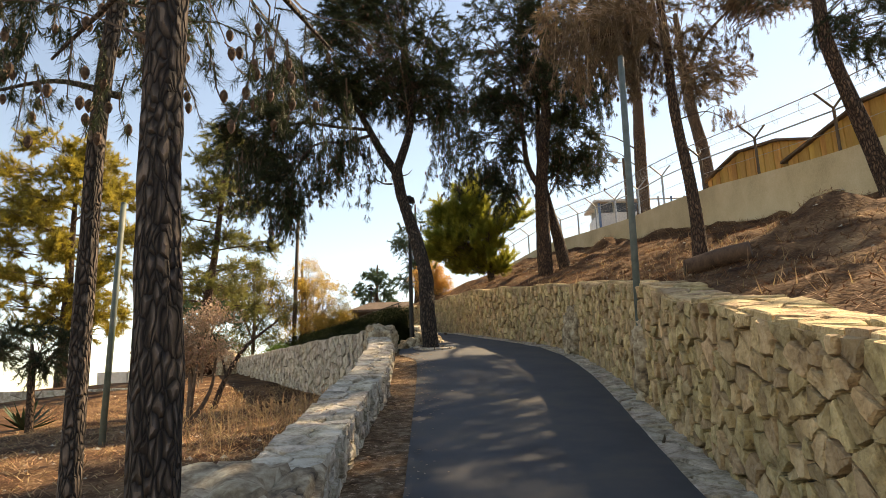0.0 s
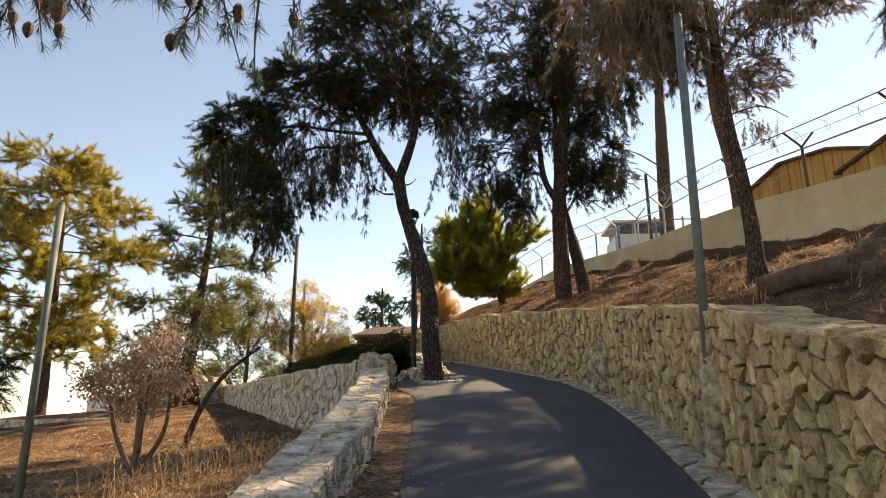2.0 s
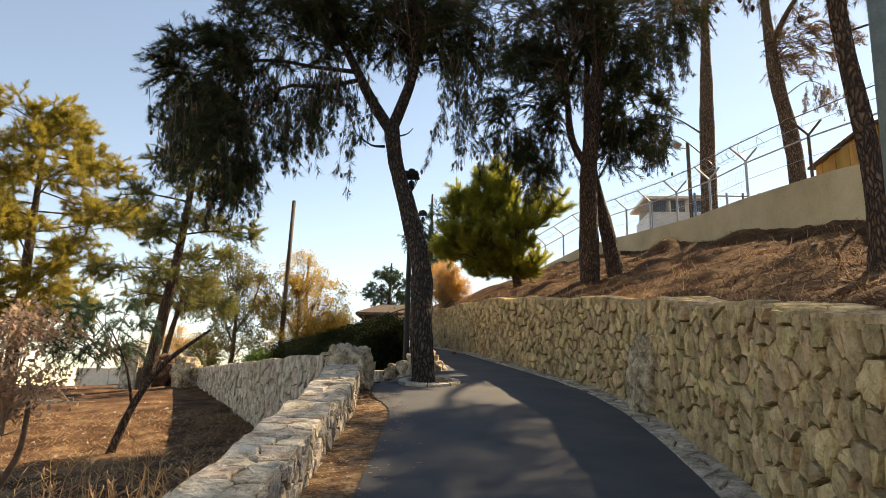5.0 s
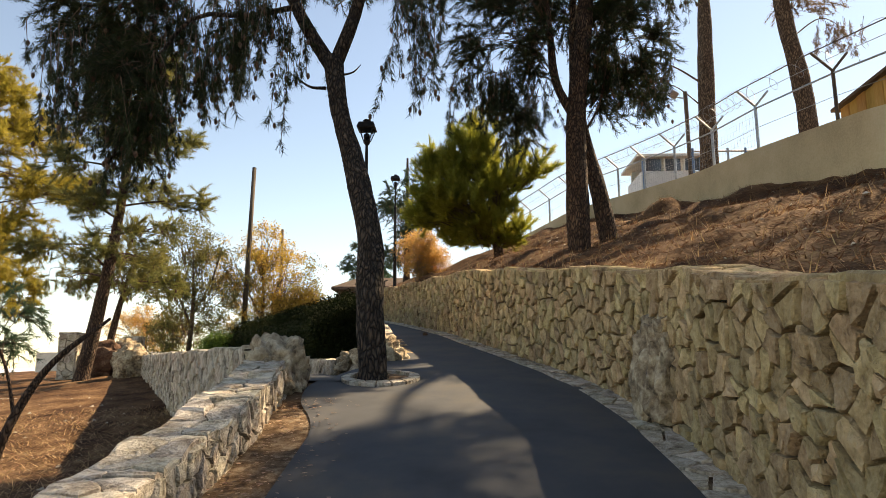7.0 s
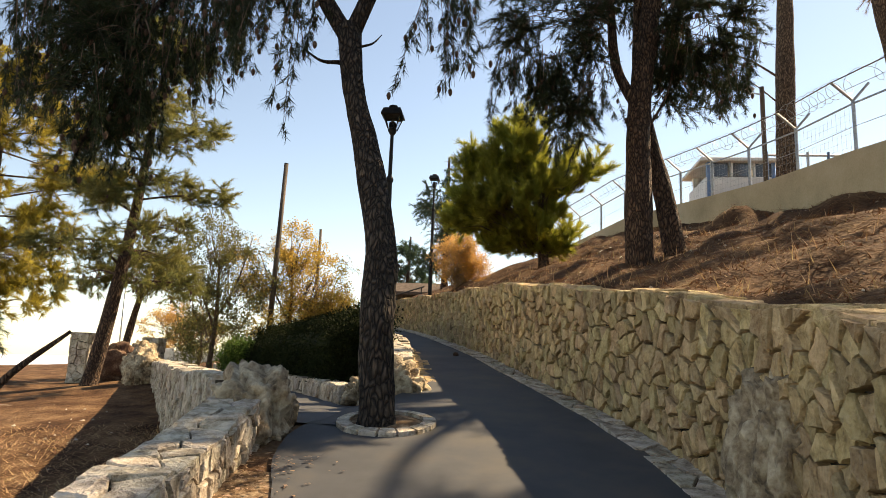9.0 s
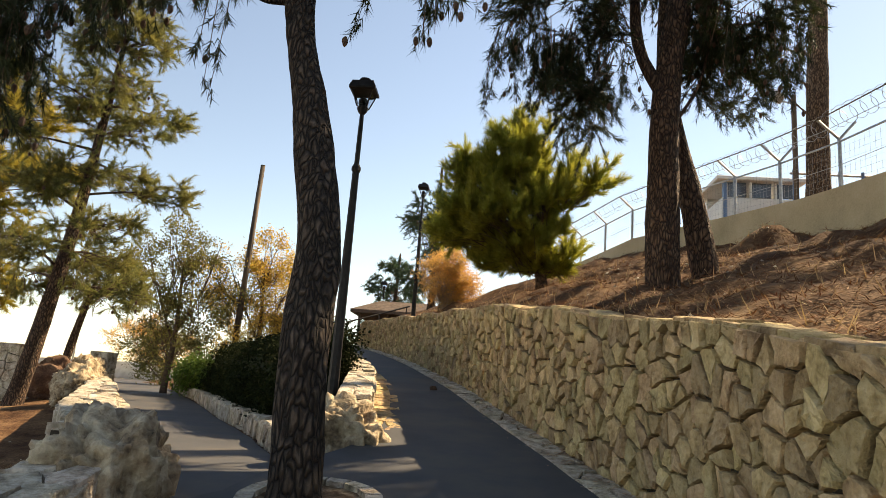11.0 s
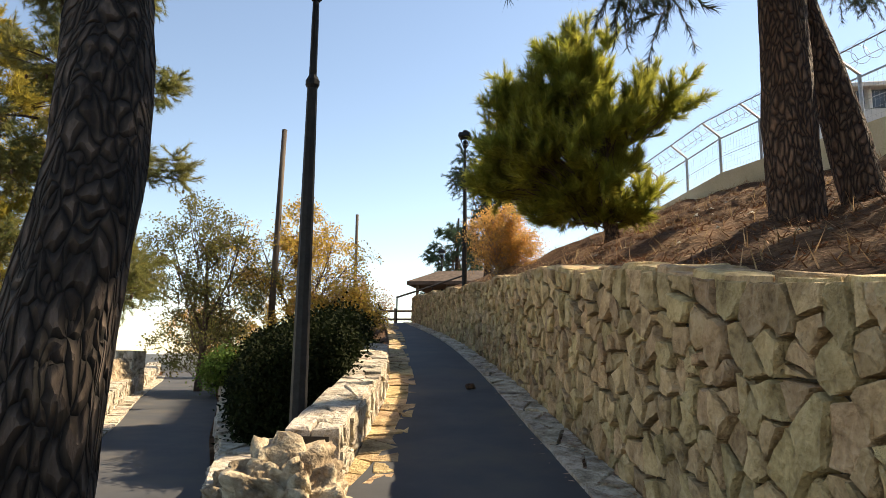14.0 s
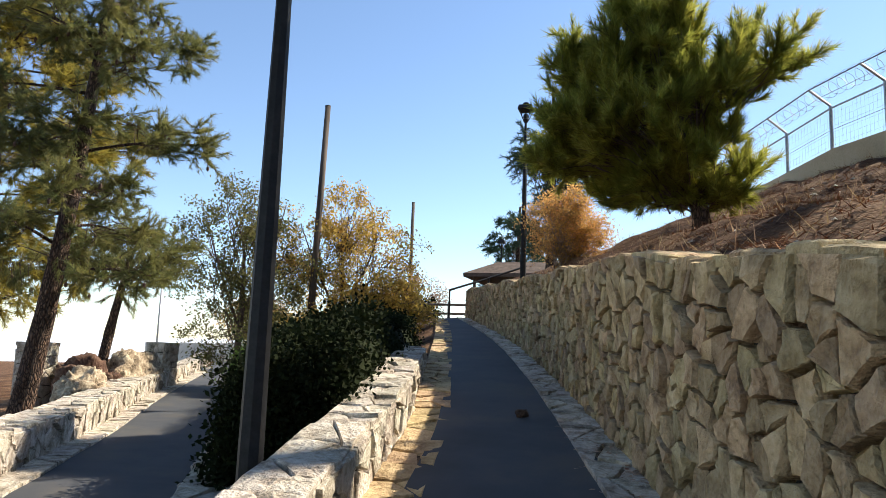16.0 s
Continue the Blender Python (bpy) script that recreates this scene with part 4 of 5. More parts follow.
tree("pine_tree", "leaning pine crossing behind its neighbour", [A2, A2 + Vector((-0.2, 0.1, 1.3)), A2 + Vector((-0.5, 0.3, 3)), A2 + Vector((-0.5, 0.4, 6))], [0.19, 0.165, 0.14, 0.06], [],
     [(A2 + Vector((-0.1, 0.8, 6.2)), (1.4, 1.2, 1.2), 55, A2 + Vector((-0.5, 0.4, 5.3))), (A2 + Vector((0.3, 0.3, 3.3)), (0.5, 0.5, 0.5), 14, A2 + Vector((-0.4, 0.3, 3)))], M_BARK2, M_PINE, TUFT, 35, tufts=36, seg=16)

# pines on the hillside near the start
R_ = Vector((3.58, 13.32, 2.85))
tree("pine_tree", "slim pine with a thin brownish crown above the wall", [R_, R_ + Vector((-0.02, 0, 1.2)), R_ + Vector((-0.18, 0, 2.8)), R_ + Vector((-0.2, 0, 4.2)), R_ + Vector((-0.3, 0, 6))], [0.135, 0.105, 0.095, 0.085, 0.045],
     [([R_ + Vector((-0.2, 0, 4.0)), R_ + Vector((-0.9, 0, 4.4)), R_ + Vector((-1.6, 0, 4.3))], 0.05, 0.015), ([R_ + Vector((-0.15, 0, 2.6)), R_ + Vector((0.4, 0, 2.75)), R_ + Vector((0.8, 0, 2.55))], 0.015, 0.005)],
     [(R_ + Vector((-1.3, 0.2, 5.2)), (1.3, 1.2, 0.8), 60, R_ + Vector((-0.6, 0, 4.6))), (R_ + Vector((-0.2, 0.1, 4.6)), (1.0, 1.1, 0.9), 44, R_ + Vector((-0.2, 0, 4.0))), (R_ + Vector((0.5, 0.1, 3.4)), (0.5, 0.5, 0.4), 16, R_ + Vector((-0.1, 0, 3.4))), (R_ + Vector((-1.1, 0.4, 6.3)), (1.5, 1.5, 0.9), 60, R_ + Vector((-0.4, 0, 5.5))), (R_ + Vector((-0.8, 2.4, 6.0)), (1.7, 1.7, 0.8), 80, R_ + Vector((-0.6, 1.6, 5.8)))],
     M_BARK2, M_DRYNEEDLE, TUFT, 36, hang=[(R_ + Vector((-2.3, 0.1, 4.9)), R_ + Vector((-0.3, 0, 4.7)), 110, 1.5), (R_ + Vector((0, 0, 4.6)), R_ + Vector((1.2, 0, 4.5)), 14, 0.9)], cones=0.5, tufts=14, twig=M_PALETWIG)
T5 = Vector((7.2, 13.4, ground_z(7.2, 13.4) - 0.05))
tree("pine_tree", "leaning pine with dark clumps near the plaster wall", [T5, T5 + Vector((-0.3, 0, 1.3)), T5 + Vector((-0.75, 0, 3.2)), T5 + Vector((-0.6, 0.3, 5)), T5 + Vector((0.0, 2.2, 7))], [0.17, 0.15, 0.13, 0.1, 0.06], [],
     # Second mass is added high up, positioned so its shadow covers the path.
     [(T5 + Vector((0.1, 0.1, 3.5)), (0.8, 0.9, 0.6), 26, T5 + Vector((-0.6, 0, 3.3))), (T5 + Vector((2.0, 3.6, 8.6)), (2.3, 3.6, 1.5), 170, T5 + Vector((0.0, 2.2, 6.8))), (T5 + Vector((0.4, -2.2, 8.0)), (2.2, 2.2, 1.3), 110, T5 + Vector((-0.3, 1.0, 6.4))), (T5 + Vector((1.2, 0, 4.9)), (1.3, 1.4, 1.0), 50, T5 + Vector((-0.7, 0, 4.4))), (T5 + Vector((0.6, 0.5, 7.6)), (2.0, 2.0, 1.0), 40, T5 + Vector((-0.4, 0.8, 6.0)))], M_BARK2, M_PINE, TUFT, 37, tufts=32, hang=[(T5 + Vector((-0.9, 0, 3.6)), T5 + Vector((0.8, 0, 3.6)), 20, 0.7)])
T3 = Vector((7.2, 28.7, 7.0))
tree("pine_tree", "warm-barked pine standing inside the fence", [T3, T3 + Vector((0.05, 0, 2.5)), T3 + Vector((0.15, 0, 5)), T3 + Vector((0.3, 0, 9))], [0.29, 0.25, 0.22, 0.1],
     [([T3 + Vector((0, 0, 3.4)), T3 + Vector((-0.9, 0, 4.0)), T3 + Vector((-1.7, 0, 4.2))], 0.035, 0.01), ([T3 + Vector((0, 0, 2.6)), T3 + Vector((-0.8, 0, 3.3)), T3 + Vector((-1.3, 0, 3.4))], 0.025, 0.008)],
     [(T3 + Vector((-1.7, 0, 3.1)), (0.5, 0.6, 1.0), 14, T3 + Vector((-1.4, 0, 4))), (T3 + Vector((-1.2, -1.5, 8.3)), (1.6, 1.4, 1.0), 60, T3 + Vector((0.2, 0, 7.4)))], M_BARK3, M_PINE, TUFT, 38, tufts=30)
T4 = Vector((9.2, 26.6, 7.4))
tree("pine_tree", "warm-barked pine behind the plaster wall", [T4, T4 + Vector((-0.1, 0, 2)), T4 + Vector((-0.45, 0, 4.5)), T4 + Vector((-0.6, 0, 8))], [0.27, 0.23, 0.2, 0.1],
     # First limb and second mass are added, unseen overhead, to shade the path.
     [([T4 + Vector((-0.5, 0, 5.2)), T4 + Vector((-0.1, -1.2, 6.2)), T4 + Vector((0.6, -2.6, 6.8))], 0.1, 0.04), ([T4 + Vector((-0.3, 0, 3.4)), T4 + Vector((0.6, 0, 4.0)), T4 + Vector((1.3, 0, 3.6))], 0.02, 0.006)],
     [(T4 + Vector((0.6, 0, 5.3)), (1.5, 1.4, 1.0), 45, T4 + Vector((-0.5, 0, 5))), (T4 + Vector((1.4, -4.2, 7.2)), (2.6, 2.7, 1.5), 190, T4 + Vector((0.5, -2.4, 6.7)))], M_BARK3, M_DRYNEEDLE, TUFT, 39, tufts=30, hang=[(T4 + Vector((0.5, 0, 3.9)), T4 + Vector((1.4, 0, 3.7)), 18, 0.8)])

# dense young pine and neighbours by the upper lamp
P_ = Vector((0.82, 28.8, 5.1))
tree("pine_tree", "dense yellow-green young pine with upright shoots", [P_, P_ + Vector((-0.15, 0, 1.2)), P_ + Vector((-0.3, 0, 3.3))], [0.14, 0.11, 0.04], [],
     [(P_ + Vector(c), e, n, P_ + Vector(o)) for c, e, n, o in (
         ((-1.0, -0.2, 1.6), (1.3, 1.1, 1.1), 110, (-0.2, 0, 0.8)), ((-1.9, 0, 1.9), (0.9, 0.9, 0.9), 70, (-0.6, 0, 1.3)), ((-1.0, -0.2, 2.9), (0.9, 0.9, 0.8), 80, (-0.4, 0, 1.9)),
         ((-1.9, 0, 3.0), (0.45, 0.5, 0.5), 26, (-1.2, 0, 2.2)), ((-0.4, -0.2, 3.4), (0.6, 0.6, 0.75), 50, (-0.3, 0, 2.4)), ((0.1, 0, 2.3), (0.8, 0.8, 0.9), 70, (-0.1, 0, 1.5)),
         ((1.0, 0.2, 2.7), (0.75, 0.7, 0.55), 34, (0.3, 0, 2.0)), ((-2.3, 0.1, 1.2), (0.6, 0.6, 0.45), 30, (-0.8, 0, 0.9)), ((-0.2, 0, 0.9), (1.2, 0.9, 0.5), 60, (0, 0, 0.6)), ((-0.8, 0.2, 0.6), (1.0, 0.8, 0.4), 44, (-0.1, 0, 0.5)), ((0.1, 0.1, 0.5), (0.6, 0.6, 0.35), 30, (0, 0, 0.4)))],
     M_BARK2, M_PINEGRN, TUFT_UP, 40, tufts=30, cluster=0.22, droop=-0.25, weep=-0.4, lift=0.5, gaps=-0.02)
P2 = Vector((-2.6, 36.5, 5.4))
tree("pine_tree", "blue-green pine behind the upper lamp post", [P2, P2 + Vector((0, 0, 2)), P2 + Vector((0, 0, 5.2))], [0.14, 0.11, 0.04], [],
     [(P2 + Vector((0.2, 0, 3.2)), (1.5, 1.3, 1.3), 80, P2 + Vector((0, 0, 2.2))), (P2 + Vector((0, 0, 1.2)), (1.0, 1.0, 0.8), 40, P2 + Vector((0, 0, 1)))], M_BARK2, M_PINEBLUE, TUFT, 41, tufts=40, droop=-0.2)
P3 = Vector((-6.6, 52, 3.8))
tree("pine_tree", "distant dark green pine near the pavilion", [P3, P3 + Vector((0.2, 0, 3)), P3 + Vector((0.3, 0, 6.6))], [0.18, 0.14, 0.05], [],
     [(P3 + Vector((0.2, 0, 4.6)), (1.7, 1.6, 1.7), 60, P3 + Vector((0.2, 0, 3.6))), (P3 + Vector((-0.3, 0, 2.6)), (1.3, 1.3, 0.8), 30, P3 + Vector((0.1, 0, 2.6)))], M_BARK2, M_PINEBLUE, TUFT_FAR, 42, tufts=34)

# pines on the lower slope
L_ = Vector((-10.6, 27.0, ground_z(-10.6, 27.0) - 0.05))
whorls = []
lim = []
for i in range(26):
    z = 2.6 + i * 0.28
    a = i * 2.4
    ln = 2.9 * (1 - (i / 36)) * (0.75 + 0.35 * math.sin(i * 1.7))
    o = L_ + Vector((0.12 * z, 0, z))
    e = o + Vector((math.cos(a) * ln, math.sin(a) * ln, 0.25 * math.sin(i)))
    lim.append(([o, o.lerp(e, 0.5) + Vector((0, 0, 0.12)), e], 0.035, 0.008))
    whorls.append((o.lerp(e, 0.78), (0.75, 0.75, 0.3), 14, o.lerp(e, 0.5)))
tree("pine_tree", "tall yellow-green pine with tiers of open branches", [L_, L_ + Vector((0.35, 0, 2)), L_ + Vector((0.7, 0, 4.6)), L_ + Vector((1.1, 0, 9.4))], [0.2, 0.17, 0.13, 0.04], lim, whorls, M_BARK2, M_PINEOLIVE, TUFT, 43, tufts=36, cluster=0.3, weep=0.05, lift=0.2, hang=[(L_ + Vector((-1.5, 0, 2.8)), L_ + Vector((2.2, 0, 2.9)), 24, 0.5)], cones=0.15)
K_ = Vector((-11.4, 29.5, 1.3))
tree("pine_tree", "thin pine trunk with a low dark crown", [K_, K_ + Vector((0.3, 0, 1.8)), K_ + Vector((0.7, 0, 3.6))], [0.12, 0.1, 0.05], [],
     [(K_ + Vector((0.6, 0.2, 3.6)), (1.5, 1.3, 0.6), 60, K_ + Vector((0.5, 0, 2.8)))], M_BARK2, M_PINEOLIVE, TUFT, 44, tufts=36, weep=0.1, lift=0.15)
N_ = Vector((-18.6, 32.5, ground_z(-18.6, 32.5) - 0.1))
nm, nl = [], []
for i in range(30):
    a, z = i * 2.4, 2.5 + i * 0.30
    ln = 4.6 * math.sin(0.5 + 2.3 * i / 30) * (0.8 + 0.3 * math.sin(i * 2.1))
    o = N_ + Vector((0, 0, z))
    e = o + Vector((math.cos(a) * ln, math.sin(a) * ln, 0.4))
    nl.append(([o, o.lerp(e, 0.5), e], 0.04, 0.01))
    nm.append((o.lerp(e, 0.8), (1.15, 1.15, 0.55), 15, o.lerp(e, 0.45)))
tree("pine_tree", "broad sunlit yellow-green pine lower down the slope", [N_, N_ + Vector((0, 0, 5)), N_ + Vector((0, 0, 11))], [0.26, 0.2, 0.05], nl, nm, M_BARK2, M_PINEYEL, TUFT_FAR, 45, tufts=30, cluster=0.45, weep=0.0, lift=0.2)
for k, (x, y, h) in enumerate(((-10.6, 15.6, 2.0), (-9.2, 15.0, 1.8))):
    q = Vector((x, y, ground_z(x, y) - 0.05))
    tree("pine_tree", "small dark pine on the lower slope", [q, q + Vector((-0.05, 0, 1.2)), q + Vector((-0.1, 0, h))], [0.08, 0.07, 0.03], [], [(q + Vector((0, 0, h)), (0.7, 0.7, 0.45), 22, q + Vector((0, 0, h * 0.75)))], M_BARK2, M_PINE, TUFT, 46 + k, tufts=30)

# leaning young dark tree and withered shrub
Q_ = Vector((-6.55, 17.7, ground_z(-6.55, 17.7) - 0.05))
tree("young_tree", "dark leaning sapling with sparse fine foliage", [Q_, Q_ + Vector((0.3, 0, 0.8)), Q_ + Vector((0.75, 0, 1.5)), Q_ + Vector((1.5, 0, 2.1))], [0.07, 0.06, 0.045, 0.02],
     [([Q_ + Vector((0.3, 0, 0.8)), Q_ + Vector((0.1, 0, 1.5)), Q_ + Vector((-0.3, 0, 2.2))], 0.03, 0.01)],
     [(Q_ + Vector((-0.6, 0.2, 2.1)), (1.0, 0.8, 0.5), 30, Q_ + Vector((-0.1, 0, 1.6)))], M_BARK2, M_PINEBLUE, TUFT, 50, "tree", tufts=26)
S_ = Vector((-5.25, 12.8, ground_z(-5.25, 12.8) - 0.03))
tree("shrub", "withered pale-barked shrub with curled beige leaves", [S_, S_ + Vector((0.02, 0, 0.5)), S_ + Vector((0.0, 0, 1.1))], [0.07, 0.05, 0.03],
     [([S_ + Vector((0, 0, 0.05)), S_ + Vector((-0.35, 0.1, 0.6)), S_ + Vector((-0.5, 0.1, 1.2))], 0.045, 0.02), ([S_ + Vector((0, 0, 0.05)), S_ + Vector((0.3, 0.1, 0.6)), S_ + Vector((0.42, 0, 1.15))], 0.045, 0.02), ([S_ + Vector((0, 0, 0.1)), S_ + Vector((0.15, -0.2, 0.8)), S_ + Vector((0.2, -0.2, 1.4))], 0.035, 0.015)],
     [(S_ + Vector((-0.25, 0, 1.35)), (0.5, 0.45, 0.35), 30, S_ + Vector((-0.2, 0, 0.8))), (S_ + Vector((0.3, 0, 1.55)), (0.45, 0.4, 0.5), 26, S_ + Vector((0.15, 0, 0.9)))], M_TWIG, M_BROWNLEAF, LEAF_SMALL, 51, "shrub", tufts=12, cluster=0.28, twig=M_PALETWIG)

# broadleaf trees beyond the hedge
for k, (x, y, z, h, rx, lf, n, lab) in enumerate((
        (-10.0, 32.6, 2.0, 5.3, 1.7, M_OLIVELEAF, 130, "small olive-green tree thinning in autumn"), (-7.9, 34.0, 2.5, 4.7, 1.8, M_YELLEAF, 150, "small tree with sparse yellow autumn leaves"),
        (-6.4, 33.2, 2.9, 1.9, 1.1, M_YELLEAF, 60, "low yellow bush behind the hedge"), (-19.5, 49.5, 2.0, 3.6, 2.2, M_ORANGELEAF, 140, "rounded orange autumn tree far down the side path"),
        (-9.0, 42.0, 3.2, 3.0, 1.4, M_BROWNLEAF, 40, "nearly bare tree with pinkish twigs"), (-13.8, 40.0, 1.9, 2.6, 1.2, M_OLIVELEAF, 60, "round green bush beside the side path"))):
    b = Vector((x, y, z))
    tree("broadleaf_tree", lab, [b, b + Vector((0.1, 0, h * 0.35)), b + Vector((0.0, 0, h * 0.75))], [0.09, 0.07, 0.02],
         [([b + Vector((0.05, 0, h * 0.25)), b + Vector((-rx * 0.4, 0, h * 0.55)), b + Vector((-rx * 0.7, 0, h * 0.8))], 0.04, 0.01), ([b + Vector((0.05, 0, h * 0.3)), b + Vector((rx * 0.4, 0.1, h * 0.55)), b + Vector((rx * 0.65, 0.1, h * 0.85))], 0.04, 0.01)],
         [(b + Vector((-rx * 0.45, 0, h * 0.62)), (rx * 0.75, rx * 0.7, h * 0.26), n // 3, b + Vector((-rx * 0.3, 0, h * 0.45))), (b + Vector((rx * 0.5, 0.2, h * 0.55)), (rx * 0.8, rx * 0.7, h * 0.24), n // 3, b + Vector((rx * 0.3, 0.1, h * 0.4))), (b + Vector((0.05, 0, h * 0.82)), (rx * 0.55, rx * 0.5, h * 0.2), n // 4, b + Vector((0, 0, h * 0.6))), (b + Vector((0, -0.2, h * 0.25)), (rx * 0.9, rx * 0.6, h * 0.16), n // 4, b + Vector((0, 0, h * 0.15)))], M_TWIG, lf, LEAF, 60 + k, "tree", tufts=16, cluster=0.42)
ob_ = Vector((-1.75, 32.0, ground_z(-1.75, 32.0) - 0.05))
tree("shrub", "glowing orange-yellow bush of fine upright twigs", [ob_, ob_ + Vector((0, 0, 0.4)), ob_ + Vector((0, 0, 0.9))], [0.05, 0.04, 0.02], [],
     [(ob_ + Vector((-0.15, 0, 0.8)), (0.75, 0.7, 0.75), 90, ob_ + Vector((0, 0, 0.1))), (ob_ + Vector((0.5, 0.1, 0.65)), (0.6, 0.5, 0.55), 50, ob_ + Vector((0.1, 0, 0.1))), (ob_ + Vector((0.1, 0, 1.4)), (0.45, 0.4, 0.45), 34, ob_ + Vector((0, 0, 0.5)))], M_PALETWIG, M_ORANGELEAF, LEAF_SMALL, 70, "bush", tufts=14, cluster=0.25, twig=M_PALETWIG, droop=-0.2)
gb_ = Vector((-8.3, 31.3, 2.0))
tree("shrub", "bright green low bush at the hedge's end", [gb_, gb_ + Vector((0, 0, 0.3)), gb_ + Vector((0, 0, 0.5))], [0.03, 0.03, 0.02], [],
     [(gb_ + Vector((0, 0, 0.5)), (0.7, 0.8, 0.4), 60, gb_ + Vector((0, 0, 0.1)))], M_TWIG, M_BRIGHTLEAF, LEAF, 71, "bush", tufts=16, cluster=0.25)
ag = thing("agave", (-10.2, 16.5, ground_z(-10.2, 16.5)), "spiky grey-green agave on the slope", "plant")
ags = Shape()
for k in range(26):
    a, e = k * 2.4, 0.3 + 1.0 * (k % 7) / 7
    o = Vector(ag.location)
    d = Vector((math.cos(a) * math.cos(e), math.sin(a) * math.cos(e), math.sin(e)))
    w = Vector((-math.sin(a), math.cos(a), 0)) * 0.05
    ags.add([o - w, o + w, o + d * 0.4 + w * 1.1, o + d * 0.75, o + d * 0.4 - w * 1.1, o + d * 0.38 + Vector((0, 0, -0.03))], [(0, 1, 5), (1, 2, 5), (2, 3, 5), (3, 4, 5), (4, 0, 5), (0, 4, 3, 2, 1)])
part("leaves", ags, M_PINEBLUE, ag)

# ---- hedge ----
hd = thing("hedge", (-4.2, 26, 2.4), "thick clipped hedge filling the planter bed, coloured dark for its shaded side", "hedge")


def hedge_span(y):
    l = fork_right(y) + 0.25
    r = bed_edge(y) - (0.3 if y < 25.5 else 0.1)
    return l, max(l + 0.2, r)


def hedge_top(f, y):
    e = min(1, max(0, (y - 21.9) / 0.9)) * min(1, max(0, (33.2 - y) / 1.0))
    side = min(1, f / 0.16, (1 - f) / 0.14)
    lo = fork_z(y) + 0.2
    return lo + (0.95 + 0.5 * f + 0.02 * (y - 22)) * math.sqrt(max(0.0, e)) * (max(0.0, side) ** 0.35)


core, HP, HD = Shape(), [], []
ys_ = np.arange(21.9, 33.25, 0.25)
for y in ys_:
    l, r = hedge_span(y)
    for i in range(15):
        f = i / 14
        x = l + (r - l) * f
        z = hedge_top(f, y) - 0.10 + 0.08 * noise.noise((x * 2, y * 2, 0))
        core.v.append((x + 0.0, y, z if 0 < i < 14 else fork_z(y) - 0.1))
for j in range(len(ys_) - 1):
    for i in range(14):
        a = j * 15 + i
        core.f.append((a, a + 1, a + 16, a + 15))
part("inner_growth", core, M_HEDGE_SHADED, hd, smooth=True)
hr = random.Random(77)
for _ in range(11000):
    y = hr.uniform(21.85, 33.2)
    l, r = hedge_span(y)
    f = hr.random()
    if hr.random() < 0.5:
        f = hr.choice((0.0, 1.0)) + hr.uniform(0, 0.08) * (1 if f < 0.5 else 1)
        f = min(max(f if f < 0.5 else 1 - (f - 1), 0), 1)
    x = l + (r - l) * f
    top = hedge_top(min(max(f, 0.02), 0.98), y)
    zz = top if 0.1 < f < 0.9 else hr.uniform(fork_z(y) + 0.15, max(top, fork_z(y) + 0.2))
    HP.append(Vector((x + hr.gauss(0, 0.04), y + hr.gauss(0, 0.04), zz + hr.gauss(0, 0.035))))
    HD.append(Vector((f - 0.5, hr.gauss(0, 0.3), 0.7)).normalized())
for _ in range(1600):
    l, r = hedge_span(22.0)
    f = hr.random()
    HP.append(Vector((l + (r - l) * f, 22.05 + hr.gauss(0, 0.08), hr.uniform(fork_z(22) + 0.1, fork_z(22) + 1.1 + 0.4 * f) )))
    HD.append(Vector((hr.gauss(0, 0.3), -1, 0.3)).normalized())
part("leaves", tri_mesh("leaves", spray(LEAF_SMALL, HP, HD, 78), M_HEDGE_SHADED), M_HEDGE_SHADED, hd)

# ---- lamps, posts and fences ----


def lamp_post(at, label, group=""):
    t = thing("street_lamp", at, label, "street lamp", group)
    x, y, z = at
    part("pole", Shape().lathe([(0.066, -0.2), (0.066, 0.25), (0.06, 0.9), (0.05, 2.0), (0.042, 2.76)], 8, at).lathe([(0.032, 2.84), (0.03, 3.3), (0.026, 3.56)], 8, at), M_BLACKMETAL, t)
    part("collar", Shape().lathe([(0.042, 2.74), (0.058, 2.77), (0.058, 2.81), (0.032, 2.86)], 10, at), M_BLACKMETAL, t)
    part("cup", Shape().lathe([(0.03, 3.52), (0.055, 3.55), (0.075, 3.60), (0.06, 3.63)], 10, at), M_BLACKMETAL, t)
    part("lamp_holder", Shape().lathe([(0.045, 3.62), (0.06, 3.66), (0.055, 3.72), (0.02, 3.75)], 8, at), M_BLACKMETAL, t)
    part("glass", Shape().lathe([(0.085, 3.62), (0.185, 3.82)], 4, at), M_GLASS, t, "clear lantern glass").visible_shadow = False
    for k in range(4):
        a = 2 * math.pi * (k + 0.5) / 4
        c, s = math.cos(a), math.sin(a)
        part("frame_bar", Shape().tube([(x + 0.088 * c, y + 0.088 * s, z + 3.61), (x + 0.19 * c, y + 0.19 * s, z + 3.83)], 0.010, 5), M_BLACKMETAL, t)
    part("cap", Shape().lathe([(0.2, 3.81), (0.235, 3.82), (0.235, 3.845), (0.19, 3.93), (0.08, 3.95)], 4, at), M_BLACKMETAL, t)
    part("finial", Shape().lathe([(0.06, 3.94), (0.06, 3.975), (0.075, 3.98), (0.07, 4.0), (0.02, 4.01)], 10, at), M_BLACKMETAL, t)
    return t


lamp = lamp_post((-2.0, 20.5, 2.3), "black lantern street lamp standing in the planter", "lantern street lamps")
l2 = copy_thing(lamp, pose(-2.67, 32.3, 4.66))
l2["label"] = "black lantern street lamp on the bank above the wall"
l3 = copy_thing(lamp, pose(-6.2, 47.0, 3.9))
l3["label"] = "distant black lantern street lamp near the pavilion"


